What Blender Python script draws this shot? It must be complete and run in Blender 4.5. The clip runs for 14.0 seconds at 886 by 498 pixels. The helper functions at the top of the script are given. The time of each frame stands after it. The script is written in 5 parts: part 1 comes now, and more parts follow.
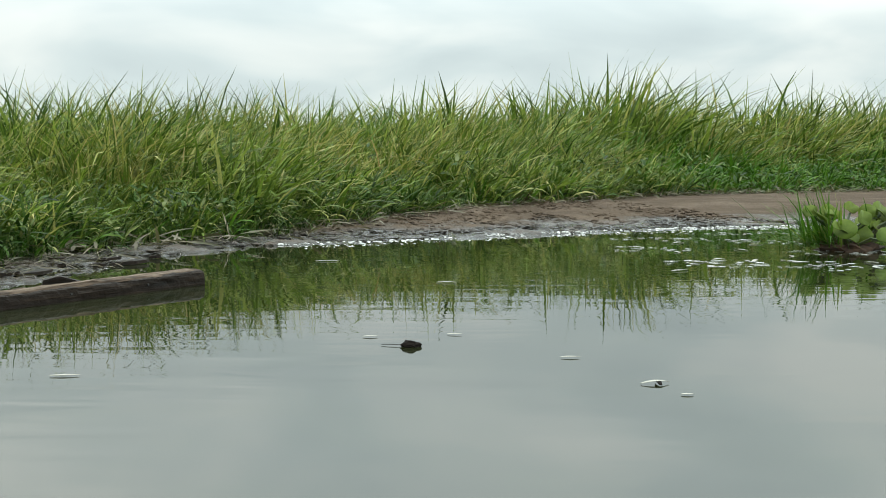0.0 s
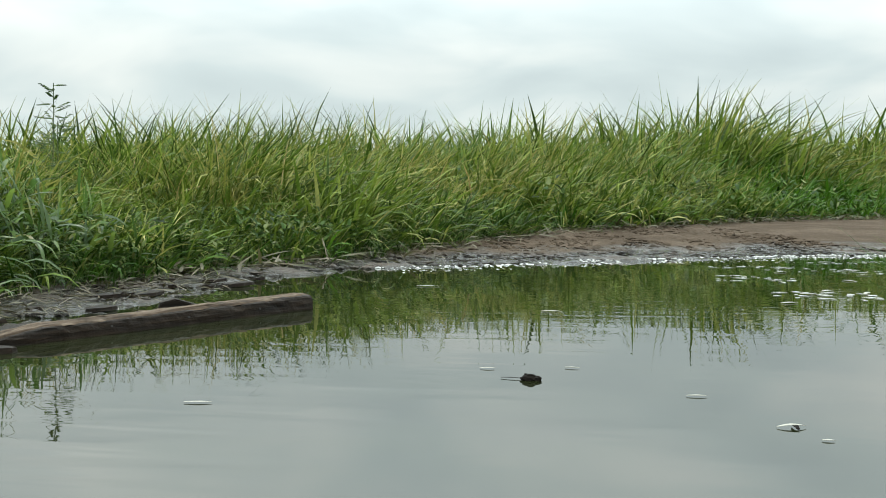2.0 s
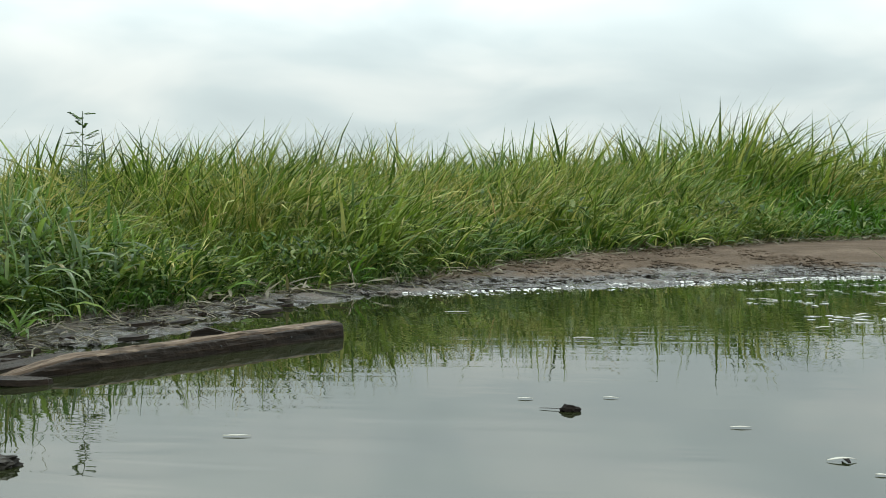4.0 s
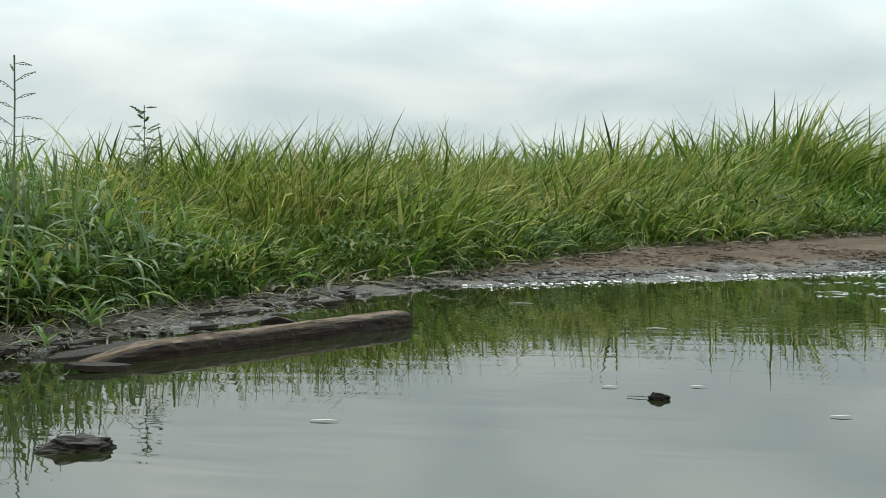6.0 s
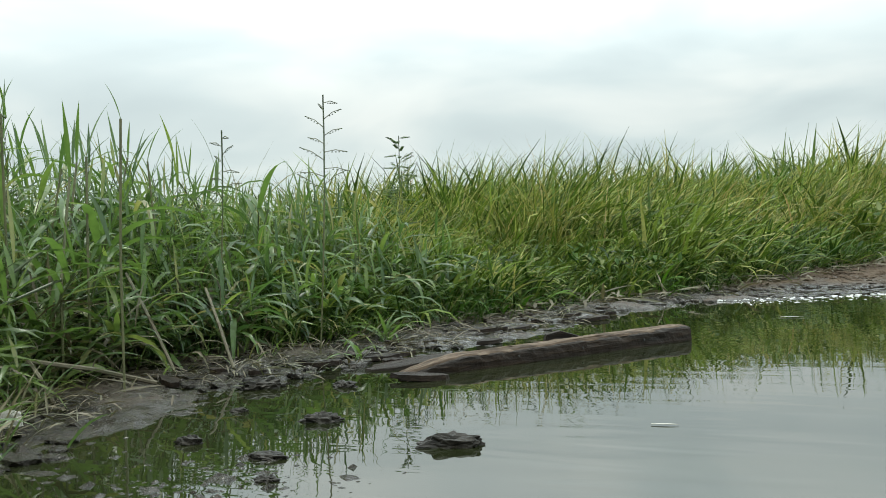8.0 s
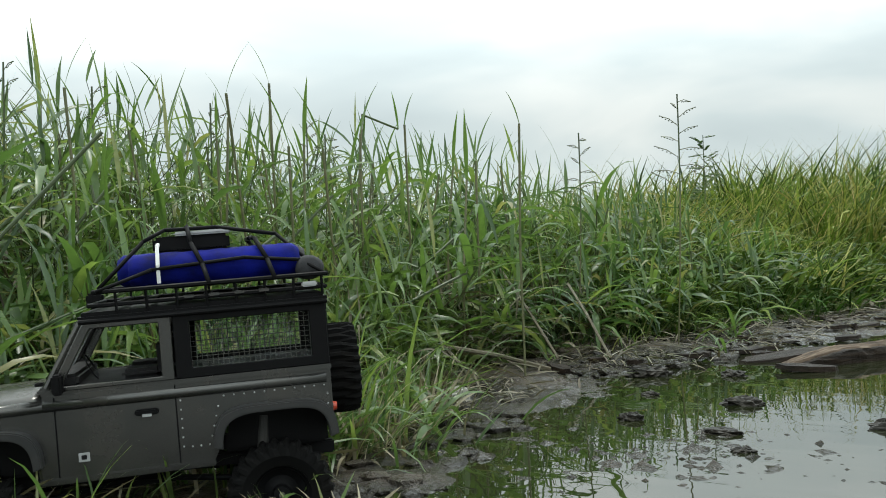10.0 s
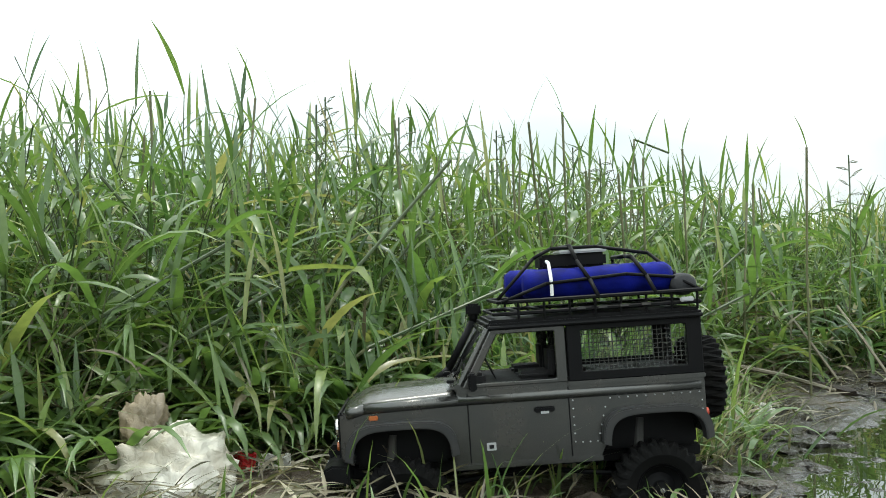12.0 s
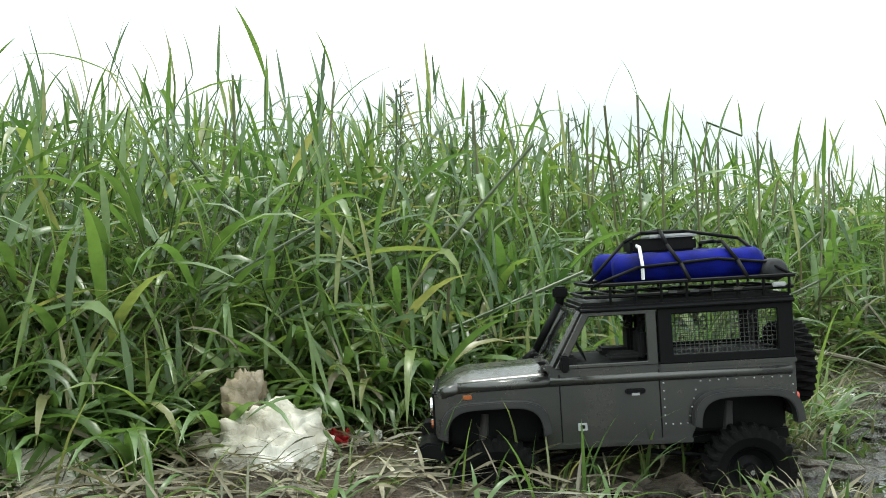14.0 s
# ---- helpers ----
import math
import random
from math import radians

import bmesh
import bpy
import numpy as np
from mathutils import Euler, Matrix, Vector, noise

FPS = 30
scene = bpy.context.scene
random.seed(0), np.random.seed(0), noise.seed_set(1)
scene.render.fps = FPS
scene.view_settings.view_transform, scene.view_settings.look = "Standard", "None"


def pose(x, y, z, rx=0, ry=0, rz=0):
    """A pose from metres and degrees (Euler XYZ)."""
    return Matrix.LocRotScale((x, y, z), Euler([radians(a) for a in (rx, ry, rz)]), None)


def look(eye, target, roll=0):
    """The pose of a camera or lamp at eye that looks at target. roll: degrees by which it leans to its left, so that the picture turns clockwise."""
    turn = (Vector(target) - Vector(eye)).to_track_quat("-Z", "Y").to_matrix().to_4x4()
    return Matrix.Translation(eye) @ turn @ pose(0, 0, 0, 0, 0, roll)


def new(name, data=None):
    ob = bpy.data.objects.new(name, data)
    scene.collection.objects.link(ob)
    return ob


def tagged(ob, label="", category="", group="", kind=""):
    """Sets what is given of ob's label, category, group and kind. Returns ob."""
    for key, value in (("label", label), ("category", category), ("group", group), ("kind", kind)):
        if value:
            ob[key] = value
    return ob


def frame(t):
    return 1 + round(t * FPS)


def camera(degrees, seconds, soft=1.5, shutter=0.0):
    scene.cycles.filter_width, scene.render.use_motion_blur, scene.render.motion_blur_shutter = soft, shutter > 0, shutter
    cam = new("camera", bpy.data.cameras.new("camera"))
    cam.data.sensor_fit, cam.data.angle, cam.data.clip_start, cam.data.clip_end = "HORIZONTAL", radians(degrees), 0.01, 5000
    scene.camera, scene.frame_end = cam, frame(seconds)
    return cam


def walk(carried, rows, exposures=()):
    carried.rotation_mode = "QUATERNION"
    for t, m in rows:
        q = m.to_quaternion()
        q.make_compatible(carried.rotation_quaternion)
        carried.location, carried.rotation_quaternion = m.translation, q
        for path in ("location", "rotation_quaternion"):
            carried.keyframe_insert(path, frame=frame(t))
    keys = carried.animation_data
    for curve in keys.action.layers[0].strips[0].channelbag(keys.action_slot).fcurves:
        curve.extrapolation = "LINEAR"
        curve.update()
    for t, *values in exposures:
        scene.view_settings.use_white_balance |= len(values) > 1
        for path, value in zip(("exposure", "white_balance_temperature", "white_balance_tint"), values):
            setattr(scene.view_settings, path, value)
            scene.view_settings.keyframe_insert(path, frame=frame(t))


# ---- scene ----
cam = camera(49.5, 14.0, 0.95)
PATH = [
    (0, (-0.0000, 0.0000, 0.3132), (0.0000, 1.9946, 0.1664), 0.21),
    (0.5, (-0.0029, -0.0035, 0.3086), (-0.0134, 1.9902, 0.1498), 0.33),
    (1, (-0.0386, -0.0036, 0.3207), (-0.1286, 1.9902, 0.1908), 0.48),
    (1.5, (-0.0610, -0.0044, 0.3273), (-0.1947, 1.9874, 0.2053), 0.71),
    (2, (-0.0772, -0.0004, 0.3351), (-0.2436, 1.9898, 0.2290), 0.76),
    (2.5, (-0.0899, -0.0048, 0.3373), (-0.2866, 1.9827, 0.2327), 0.72),
    (3, (-0.0935, -0.0028, 0.3502), (-0.2952, 1.9851, 0.2638), 0.39),
    (5.5, (-0.1655, 0.0302, 0.3355), (-0.4159, 2.0137, 0.2798), 0.71),
    (6, (-0.1842, 0.0324, 0.3244), (-0.4851, 2.0085, 0.2565), 0.22),
    (6.5, (-0.1863, -0.0101, 0.3443), (-0.5104, 1.9623, 0.2746), 0.15),
    (7, (-0.2364, -0.0109, 0.3320), (-0.6455, 1.9449, 0.2462), 0.12),
    (7.5, (-0.2963, -0.0689, 0.3128), (-0.8589, 1.8484, 0.2273), -0.31),
    (8, (-0.3667, -0.1068, 0.3136), (-1.0788, 1.7620, 0.2958), -1.51),
    (8.5, (-0.4701, -0.1345, 0.3338), (-1.3239, 1.6738, 0.3690), -1.62),
    (9, (-0.5349, -0.1922, 0.3207), (-1.5117, 1.5526, 0.3559), -2.45),
    (11.5, (-0.6726, -0.5612, 0.2791), (-2.0430, 0.8949, 0.3204), -0.88),
    (12, (-0.7046, -0.6003, 0.2960), (-2.1444, 0.7862, 0.3646), -1.38),
    (12.5, (-0.7171, -0.6090, 0.3011), (-2.1747, 0.7588, 0.3689), -1.41),
    (13, (-0.7279, -0.6237, 0.3023), (-2.1982, 0.7303, 0.3728), -1.19),
    (13.5, (-0.7235, -0.6308, 0.3030), (-2.2007, 0.7164, 0.3560), -0.72),
    (14, (-0.7225, -0.6600, 0.3004), (-2.2343, 0.6491, 0.3304), -0.93),
]
walk(cam, [(t, look(eye, target, roll)) for t, eye, target, roll in PATH],
     exposures=[(0.0, -0.04, 6500, 3), (3.0, -0.08, 6500, 3), (5.5, -0.18, 6500, 3), (6.5, -0.14, 6500, 3), (7.5, -0.04, 6500, 3), (8.3, -0.16, 6500, 3), (9.2, -0.32, 6500, 4), (11.3, 0.26, 6500, 4), (14.0, 0.38, 6500, 3)])

# ---- sky and sun: a bright overcast day ----
SUN_ELEV, SUN_ROT = 72.0, -50.0
world = bpy.data.worlds.new("world")
scene.world = world
world.use_nodes = True
wt = world.node_tree


def wn(kind, operation=""):
    n = wt.nodes.new(kind)
    if operation:
        n.operation = operation
    return n


def wl(a, b):
    wt.links.new(a, b)


def wmath(op, a, b=None):
    n = wn("ShaderNodeMath", operation=op)
    for i, v in enumerate((a, b)):
        if v is None:
            continue
        if isinstance(v, (int, float)):
            n.inputs[i].default_value = v
        else:
            wl(v, n.inputs[i])
    return n.outputs[0]


sky = wn("ShaderNodeTexSky")
sky.sky_type, sky.sun_disc = "NISHITA", False
sky.sun_elevation, sky.sun_rotation = radians(SUN_ELEV), radians(SUN_ROT)
skyk = wn("ShaderNodeVectorMath", operation="SCALE")
wl(sky.outputs[0], skyk.inputs[0])
skyk.inputs["Scale"].default_value = 0.10
tc = wn("ShaderNodeTexCoord")
sep = wn("ShaderNodeSeparateXYZ")
wl(tc.outputs["Generated"], sep.inputs[0])
up = wmath("MAXIMUM", sep.outputs[2], 0.0)
den = wmath("ADD", up, 0.24)
flat = wn("ShaderNodeCombineXYZ")
wl(wmath("DIVIDE", sep.outputs[0], den), flat.inputs[0])
wl(wmath("DIVIDE", sep.outputs[1], den), flat.inputs[1])
big = wn("ShaderNodeTexNoise")
big.inputs["Scale"].default_value, big.inputs["Detail"].default_value, big.inputs["Roughness"].default_value = 1.5, 4.0, 0.45
big.inputs["Distortion"].default_value = 0.35
wl(flat.outputs[0], big.inputs["Vector"])
ramp = wn("ShaderNodeValToRGB")
ramp.color_ramp.elements[0].position, ramp.color_ramp.elements[0].color = 0.30, (0.64, 0.71, 0.74, 1)
ramp.color_ramp.elements[1].position, ramp.color_ramp.elements[1].color = 0.66, (0.98, 1.0, 0.99, 1)
e = ramp.color_ramp.elements.new(0.47)
e.color = (0.76, 0.83, 0.85, 1)
wl(big.outputs["Fac"], ramp.inputs[0])
mixs = wn("ShaderNodeMix")
mixs.data_type = "RGBA"
mixs.inputs[0].default_value = 0.90
wl(skyk.outputs[0], mixs.inputs[6])
wl(ramp.outputs[0], mixs.inputs[7])
# an overcast sky is about three times brighter overhead than at the horizon
rise = wn("ShaderNodeMapRange")
rise.interpolation_type = "SMOOTHSTEP"
wl(up, rise.inputs[0])
rise.inputs[1].default_value, rise.inputs[2].default_value = 0.11, 0.42
rise.inputs[3].default_value, rise.inputs[4].default_value = 1.02, 2.6
zen = rise.outputs[0]
bg = wt.nodes["Background"]
wl(mixs.outputs[2], bg.inputs[0])
wl(zen, bg.inputs[1])

sun = bpy.data.lights.new("sun", "SUN")
sun.energy, sun.angle, sun.color = 1.5, radians(10), (1.0, 0.96, 0.9)
sun_ob = new("sun", sun)
sr, se = radians(SUN_ROT), radians(SUN_ELEV)
sun_dir = Vector((math.sin(sr) * math.cos(se), math.cos(sr) * math.cos(se), math.sin(se)))
sun_ob.matrix_world = look(sun_dir * 20, (0, 0, 0))


# ---- materials ----
class Mat:
    """A Principled material with small helpers for its nodes."""

    def __init__(self, name, col=(0.5, 0.5, 0.5), rough=0.7, metal=0.0, spec=0.5):
        self.m = bpy.data.materials.new(name)
        self.m.use_nodes = True
        self.t = self.m.node_tree
        self.b = self.t.nodes["Principled BSDF"]
        self.b.inputs["Base Color"].default_value = (*col, 1)
        self.b.inputs["Roughness"].default_value = rough
        self.b.inputs["Metallic"].default_value = metal
        self.b.inputs["Specular IOR Level"].default_value = spec

    def n(self, kind, operation=""):
        node = self.t.nodes.new(kind)
        if operation:
            node.operation = operation
        return node

    def l(self, a, b):
        self.t.links.new(a, b)
        return self

    def coord(self, which="Object", scale=(1, 1, 1)):
        c = self.n("ShaderNodeTexCoord")
        mp = self.n("ShaderNodeMapping")
        mp.inputs["Scale"].default_value = scale
        self.l(c.outputs[which], mp.inputs[0])
        return mp.outputs[0]

    def noise(self, scale, detail=4.0, rough=0.55, vec=None, dist=0.0):
        k = self.n("ShaderNodeTexNoise")
        k.inputs["Scale"].default_value, k.inputs["Detail"].default_value = scale, detail
        k.inputs["Roughness"].default_value, k.inputs["Distortion"].default_value = rough, dist
        self.l(vec if vec is not None else self.coord(), k.inputs["Vector"])
        return k.outputs["Fac"]

    def ramp(self, fac, stops):
        r = self.n("ShaderNodeValToRGB")
        els = r.color_ramp.elements
        els[0].position, els[0].color = stops[0][0], (*stops[0][1], 1)
        els[1].position, els[1].color = stops[-1][0], (*stops[-1][1], 1)
        for p, c in stops[1:-1]:
            els.new(p).color = (*c, 1)
        self.l(fac, r.inputs[0])
        return r.outputs[0]

    def mix(self, fac, a, b, how="MIX"):
        k = self.n("ShaderNodeMix")
        k.data_type, k.blend_type = "RGBA", how
        for i, v in ((0, fac), (6, a), (7, b)):
            if isinstance(v, (int, float)):
                k.inputs[i].default_value = v
            elif isinstance(v, tuple):
                k.inputs[i].default_value = (*v, 1)
            else:
                self.l(v, k.inputs[i])
        return k.outputs[2]

    def range(self, v, a, b, c, d):
        k = self.n("ShaderNodeMapRange")
        self.l(v, k.inputs[0])
        for i, x in enumerate((a, b, c, d)):
            k.inputs[i + 1].default_value = x
        return k.outputs[0]

    def base(self, sock):
        return self.l(sock, self.b.inputs["Base Color"])

    def rough(self, sock):
        return self.l(sock, self.b.inputs["Roughness"])

    def bump(self, sock, strength=0.3, dist=0.01):
        k = self.n("ShaderNodeBump")
        k.inputs["Strength"].default_value, k.inputs["Distance"].default_value = strength, dist
        self.l(sock, k.inputs["Height"])
        self.l(k.outputs[0], self.b.inputs["Normal"])
        return self


def leafy(name, stops, rough=0.45, through_light=0.35, tip=None, weedy=0.55, spec=0.45):
    """Grass and leaves: a colour for each blade, some light passing through."""
    k = Mat(name, rough=rough, spec=spec)
    g = k.n("ShaderNodeNewGeometry")
    col = k.ramp(g.outputs["Random Per Island"], stops)
    patch = k.noise(1.3, 3.0)
    col = k.mix(k.range(patch, 0.38, 0.65, 0.0, 0.38), col, tip or (0.16, 0.19, 0.05))
    # dark green patches: weeds, plus shade between clumps put into the colour
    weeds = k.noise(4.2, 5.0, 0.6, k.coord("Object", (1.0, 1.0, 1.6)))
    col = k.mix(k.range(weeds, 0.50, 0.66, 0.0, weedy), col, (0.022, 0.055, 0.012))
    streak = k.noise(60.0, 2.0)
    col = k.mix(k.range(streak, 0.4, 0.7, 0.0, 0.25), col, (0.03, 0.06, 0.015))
    k.base(col)
    tr = k.n("ShaderNodeBsdfTranslucent")
    k.l(k.mix(0.75, col, (1.6, 1.7, 0.85), "MULTIPLY"), tr.inputs[0])
    add = k.n("ShaderNodeMixShader")
    add.inputs[0].default_value = through_light
    k.l(k.b.outputs[0], add.inputs[1])
    k.l(tr.outputs[0], add.inputs[2])
    k.l(add.outputs[0], k.t.nodes["Material Output"].inputs["Surface"])
    return k.m


M = {}
M["reed"] = leafy("reed_leaf", [(0.0, (0.031, 0.068, 0.027)), (0.3, (0.064, 0.122, 0.044)), (0.65, (0.110, 0.182, 0.055)), (0.90, (0.195, 0.260, 0.080)), (1.0, (0.29, 0.25, 0.13))], 0.32, 0.40, (0.125, 0.170, 0.048), 0.2)
# meadow and lawn: darkest stops put the gaps' shade into blade colour
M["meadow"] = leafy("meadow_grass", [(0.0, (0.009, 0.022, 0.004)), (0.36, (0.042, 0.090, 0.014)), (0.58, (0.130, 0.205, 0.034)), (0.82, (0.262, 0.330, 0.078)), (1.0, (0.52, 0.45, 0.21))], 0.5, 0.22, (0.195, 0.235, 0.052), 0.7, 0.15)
M["tips"] = leafy("seed_blade", [(0.0, (0.10, 0.12, 0.03)), (0.5, (0.25, 0.26, 0.07)), (0.85, (0.38, 0.34, 0.14)), (1.0, (0.44, 0.30, 0.18))], 0.55, 0.25, (0.30, 0.24, 0.11), 0.2, 0.12)
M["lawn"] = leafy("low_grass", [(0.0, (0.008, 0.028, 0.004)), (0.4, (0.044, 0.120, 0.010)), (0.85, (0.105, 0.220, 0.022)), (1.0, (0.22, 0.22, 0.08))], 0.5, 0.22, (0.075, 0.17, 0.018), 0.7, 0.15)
# dark weeds; near-black stops also put the bank's undercut shade into colour
M["weed"] = leafy("shaded_weed_leaf", [(0.0, (0.006, 0.016, 0.004)), (0.45, (0.034, 0.075, 0.012)), (0.85, (0.115, 0.180, 0.034)), (1.0, (0.22, 0.21, 0.10))], 0.5, 0.12, (0.030, 0.065, 0.012), 0.6, 0.12)
M["straw"] = leafy("dead_straw", [(0.0, (0.052, 0.042, 0.027)), (0.5, (0.115, 0.095, 0.058)), (0.85, (0.189, 0.162, 0.111)), (1.0, (0.262, 0.241, 0.189))], 0.6, 0.15, (0.105, 0.084, 0.052))
M["pale_straw"] = leafy("bleached_straw", [(0.0, (0.10, 0.085, 0.055)), (0.5, (0.24, 0.205, 0.135)), (1.0, (0.46, 0.41, 0.30))], 0.6, 0.2, (0.20, 0.17, 0.11), 0.2)
M["cane"] = leafy("reed_stem", [(0.0, (0.035, 0.049, 0.021)), (0.6, (0.070, 0.098, 0.035)), (1.0, (0.154, 0.140, 0.070))], 0.45, 0.08, (0.049, 0.063, 0.028))
M["hyacinth"] = leafy("hyacinth_leaf", [(0.0, (0.045, 0.115, 0.014)), (0.7, (0.085, 0.180, 0.022)), (1.0, (0.22, 0.24, 0.05))], 0.4, 0.3, (0.070, 0.160, 0.020), 0.35, 0.2)

# mud: grey-brown and dull where dry, dark and shiny where it stays wet near the water's height
k = Mat("mud", rough=0.6, spec=0.30)
vec = k.coord()
pos = k.n("ShaderNodeSeparateXYZ")
k.l(k.n("ShaderNodeTexCoord").outputs["Object"], pos.inputs[0])
n1, n2, n3 = k.noise(2.2, 6.0, 0.6, vec), k.noise(34.0, 6.0, 0.65, vec), k.noise(160.0, 3.0, 0.6, vec)
dry = k.ramp(n1, [(0.3, (0.070, 0.051, 0.036)), (0.5, (0.112, 0.083, 0.060)), (0.7, (0.170, 0.130, 0.097))])
dry = k.mix(k.range(n2, 0.4, 0.65, 0.0, 0.6), dry, (0.055, 0.045, 0.034))
wet = k.ramp(n2, [(0.3, (0.012, 0.010, 0.007)), (0.7, (0.040, 0.033, 0.023))])
hz = k.n("ShaderNodeMath", operation="ADD")
k.l(pos.outputs[2], hz.inputs[0])
k.l(k.range(n1, 0.3, 0.7, -0.02, 0.02), hz.inputs[1])
wetness = k.range(hz.outputs[0], 0.010, 0.046, 1.0, 0.0)
k.base(k.mix(wetness, dry, wet))
k.rough(k.range(wetness, 0.0, 1.0, 0.9, 0.10))
k.l(k.range(wetness, 0.0, 1.0, 0.06, 0.40), k.b.inputs["Specular IOR Level"])
hsum = k.n("ShaderNodeMath", operation="MULTIPLY_ADD")
k.l(n3, hsum.inputs[0])
hsum.inputs[1].default_value = 0.35
k.l(n2, hsum.inputs[2])
k.bump(hsum.outputs[0], 0.8, 0.022)
M["mud"] = k.m

# still pond water, clouded with silt
k = Mat("pond_water", (0.03, 0.034, 0.018), 0.012, spec=0.5)
k.b.inputs["IOR"].default_value = 1.5
vec = k.coord("Object", (1, 1, 1))
swell = k.noise(1.1, 2.0, 0.5, vec)
fine = k.noise(9.0, 2.0, 0.5, vec)
hs = k.n("ShaderNodeMath", operation="MULTIPLY_ADD")
k.l(fine, hs.inputs[0])
hs.inputs[1].default_value = 0.10
k.l(swell, hs.inputs[2])
# small cross ripples, stronger out on the pond than by the near shore
cross = k.noise(2.2, 2.0, 0.5, k.coord("Object", (0.9, 5.0, 1)), 0.5)
far_off = k.n("ShaderNodeVectorMath", operation="DISTANCE")
k.l(vec, far_off.inputs[0])
far_off.inputs[1].default_value = (0.35, 3.3, 0.0)
by_shore = k.n("ShaderNodeVectorMath", operation="DISTANCE")
k.l(vec, by_shore.inputs[0])
by_shore.inputs[1].default_value = (-0.75, 1.5, 0.0)
either = k.n("ShaderNodeMath", operation="MAXIMUM")
k.l(k.range(far_off.outputs["Value"], 0.4, 2.6, 0.45, 0.10), either.inputs[0])
k.l(k.range(by_shore.outputs["Value"], 0.3, 1.1, 0.62, 0.0), either.inputs[1])
patches = k.range(k.noise(0.9, 2.0, 0.5, vec), 0.38, 0.62, 0.25, 1.0)
amount = k.n("ShaderNodeMath", operation="MULTIPLY")
k.l(either.outputs[0], amount.inputs[0])
k.l(patches, amount.inputs[1])
ripple = k.n("ShaderNodeMath", operation="MULTIPLY_ADD")
k.l(cross, ripple.inputs[0])
k.l(amount.outputs[0], ripple.inputs[1])
k.l(hs.outputs[0], ripple.inputs[2])
k.bump(ripple.outputs[0], 0.055, 0.05)
scum = k.noise(3.0, 6.0, 0.65, vec)
k.base(k.ramp(scum, [(0.35, (0.010, 0.013, 0.005)), (0.65, (0.020, 0.023, 0.010))]))
M["water"] = k.m

# weathered timber: dry and pale on top, soaked dark near the water
k = Mat("timber", rough=0.6, spec=0.2)
vec = k.coord("Object", (1.5, 22, 22))
g1, g2 = k.noise(4.0, 6.0, 0.65, vec, 0.4), k.noise(9.0, 5.0, 0.6)
dry = k.ramp(g1, [(0.3, (0.060, 0.042, 0.029)), (0.5, (0.150, 0.110, 0.078)), (0.72, (0.270, 0.215, 0.160))])
dry = k.mix(k.range(g2, 0.48, 0.68, 0.0, 0.8), dry, (0.045, 0.034, 0.024))
wet = k.ramp(g1, [(0.3, (0.008, 0.006, 0.004)), (0.7, (0.034, 0.022, 0.014))])
pos = k.n("ShaderNodeSeparateXYZ")
k.l(k.n("ShaderNodeTexCoord").outputs["Object"], pos.inputs[0])
hz = k.n("ShaderNodeMath", operation="ADD")
k.l(pos.outputs[2], hz.inputs[0])
k.l(k.range(g2, 0.3, 0.7, -0.010, 0.010), hz.inputs[1])
soak = k.range(hz.outputs[0], 0.024, 0.036, 1.0, 0.0)
k.base(k.mix(soak, dry, wet))
k.rough(k.range(soak, 0.0, 1.0, 0.8, 0.5)).bump(g1, 0.9, 0.006)
M["timber"] = k.m
# dark and pale copies of one wood: wet sides in shade, lit top
for name_, stops_, ro_ in (("soaked_shaded_wood", [(0.3, (0.006, 0.0045, 0.003)), (0.55, (0.018, 0.012, 0.008)), (0.75, (0.050, 0.034, 0.022))], 0.55),
                           ("weathered_lit_wood", [(0.32, (0.030, 0.020, 0.014)), (0.5, (0.110, 0.080, 0.057)), (0.72, (0.270, 0.215, 0.165))], 0.8)):
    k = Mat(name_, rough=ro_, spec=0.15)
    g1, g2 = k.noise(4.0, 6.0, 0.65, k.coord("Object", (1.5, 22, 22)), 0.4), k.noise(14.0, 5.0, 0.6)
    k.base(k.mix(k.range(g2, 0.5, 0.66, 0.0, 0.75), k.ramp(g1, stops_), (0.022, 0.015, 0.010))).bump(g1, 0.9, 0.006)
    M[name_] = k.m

k = Mat("stone", rough=0.45, spec=0.18)
a = k.noise(14.0, 6.0, 0.6)
k.base(k.ramp(a, [(0.3, (0.006, 0.0055, 0.0045)), (0.7, (0.030, 0.026, 0.020))])).bump(k.noise(45.0, 4.0), 0.6, 0.006)
M["stone"] = k.m


def dusty(name, col, rough, metal=0.0, dirt=(0.16, 0.13, 0.10), amount=0.25, scale=18.0, spec=0.5):
    """Paint or plastic with a film of dust and small scuffs."""
    k = Mat(name, col, rough, metal, spec)
    a, b = k.noise(scale, 6.0, 0.65), k.noise(scale * 9, 3.0, 0.6)
    k.base(k.mix(k.range(a, 0.42, 0.75, 0.0, amount), col, dirt))
    k.rough(k.range(a, 0.3, 0.7, rough * 0.8, min(1.0, rough * 1.5)))
    k.bump(b, 0.08, 0.0008)
    return k.m


M["paint"] = dusty("grey_car_paint", (0.078, 0.078, 0.075), 0.22, 0.8, amount=0.2)
M["black"] = dusty("black_plastic", (0.006, 0.006, 0.0065), 0.45, dirt=(0.03, 0.027, 0.022), amount=0.06, spec=0.08)
M["rubber"] = dusty("tyre_rubber", (0.005, 0.005, 0.005), 0.85, dirt=(0.025, 0.021, 0.016), amount=0.15, scale=30, spec=0.08)
M["flare"] = dusty("flare_plastic", (0.022, 0.0225, 0.023), 0.35, amount=0.08, spec=0.4)
M["chrome"] = dusty("chrome", (0.7, 0.7, 0.7), 0.2, 1.0, amount=0.15)
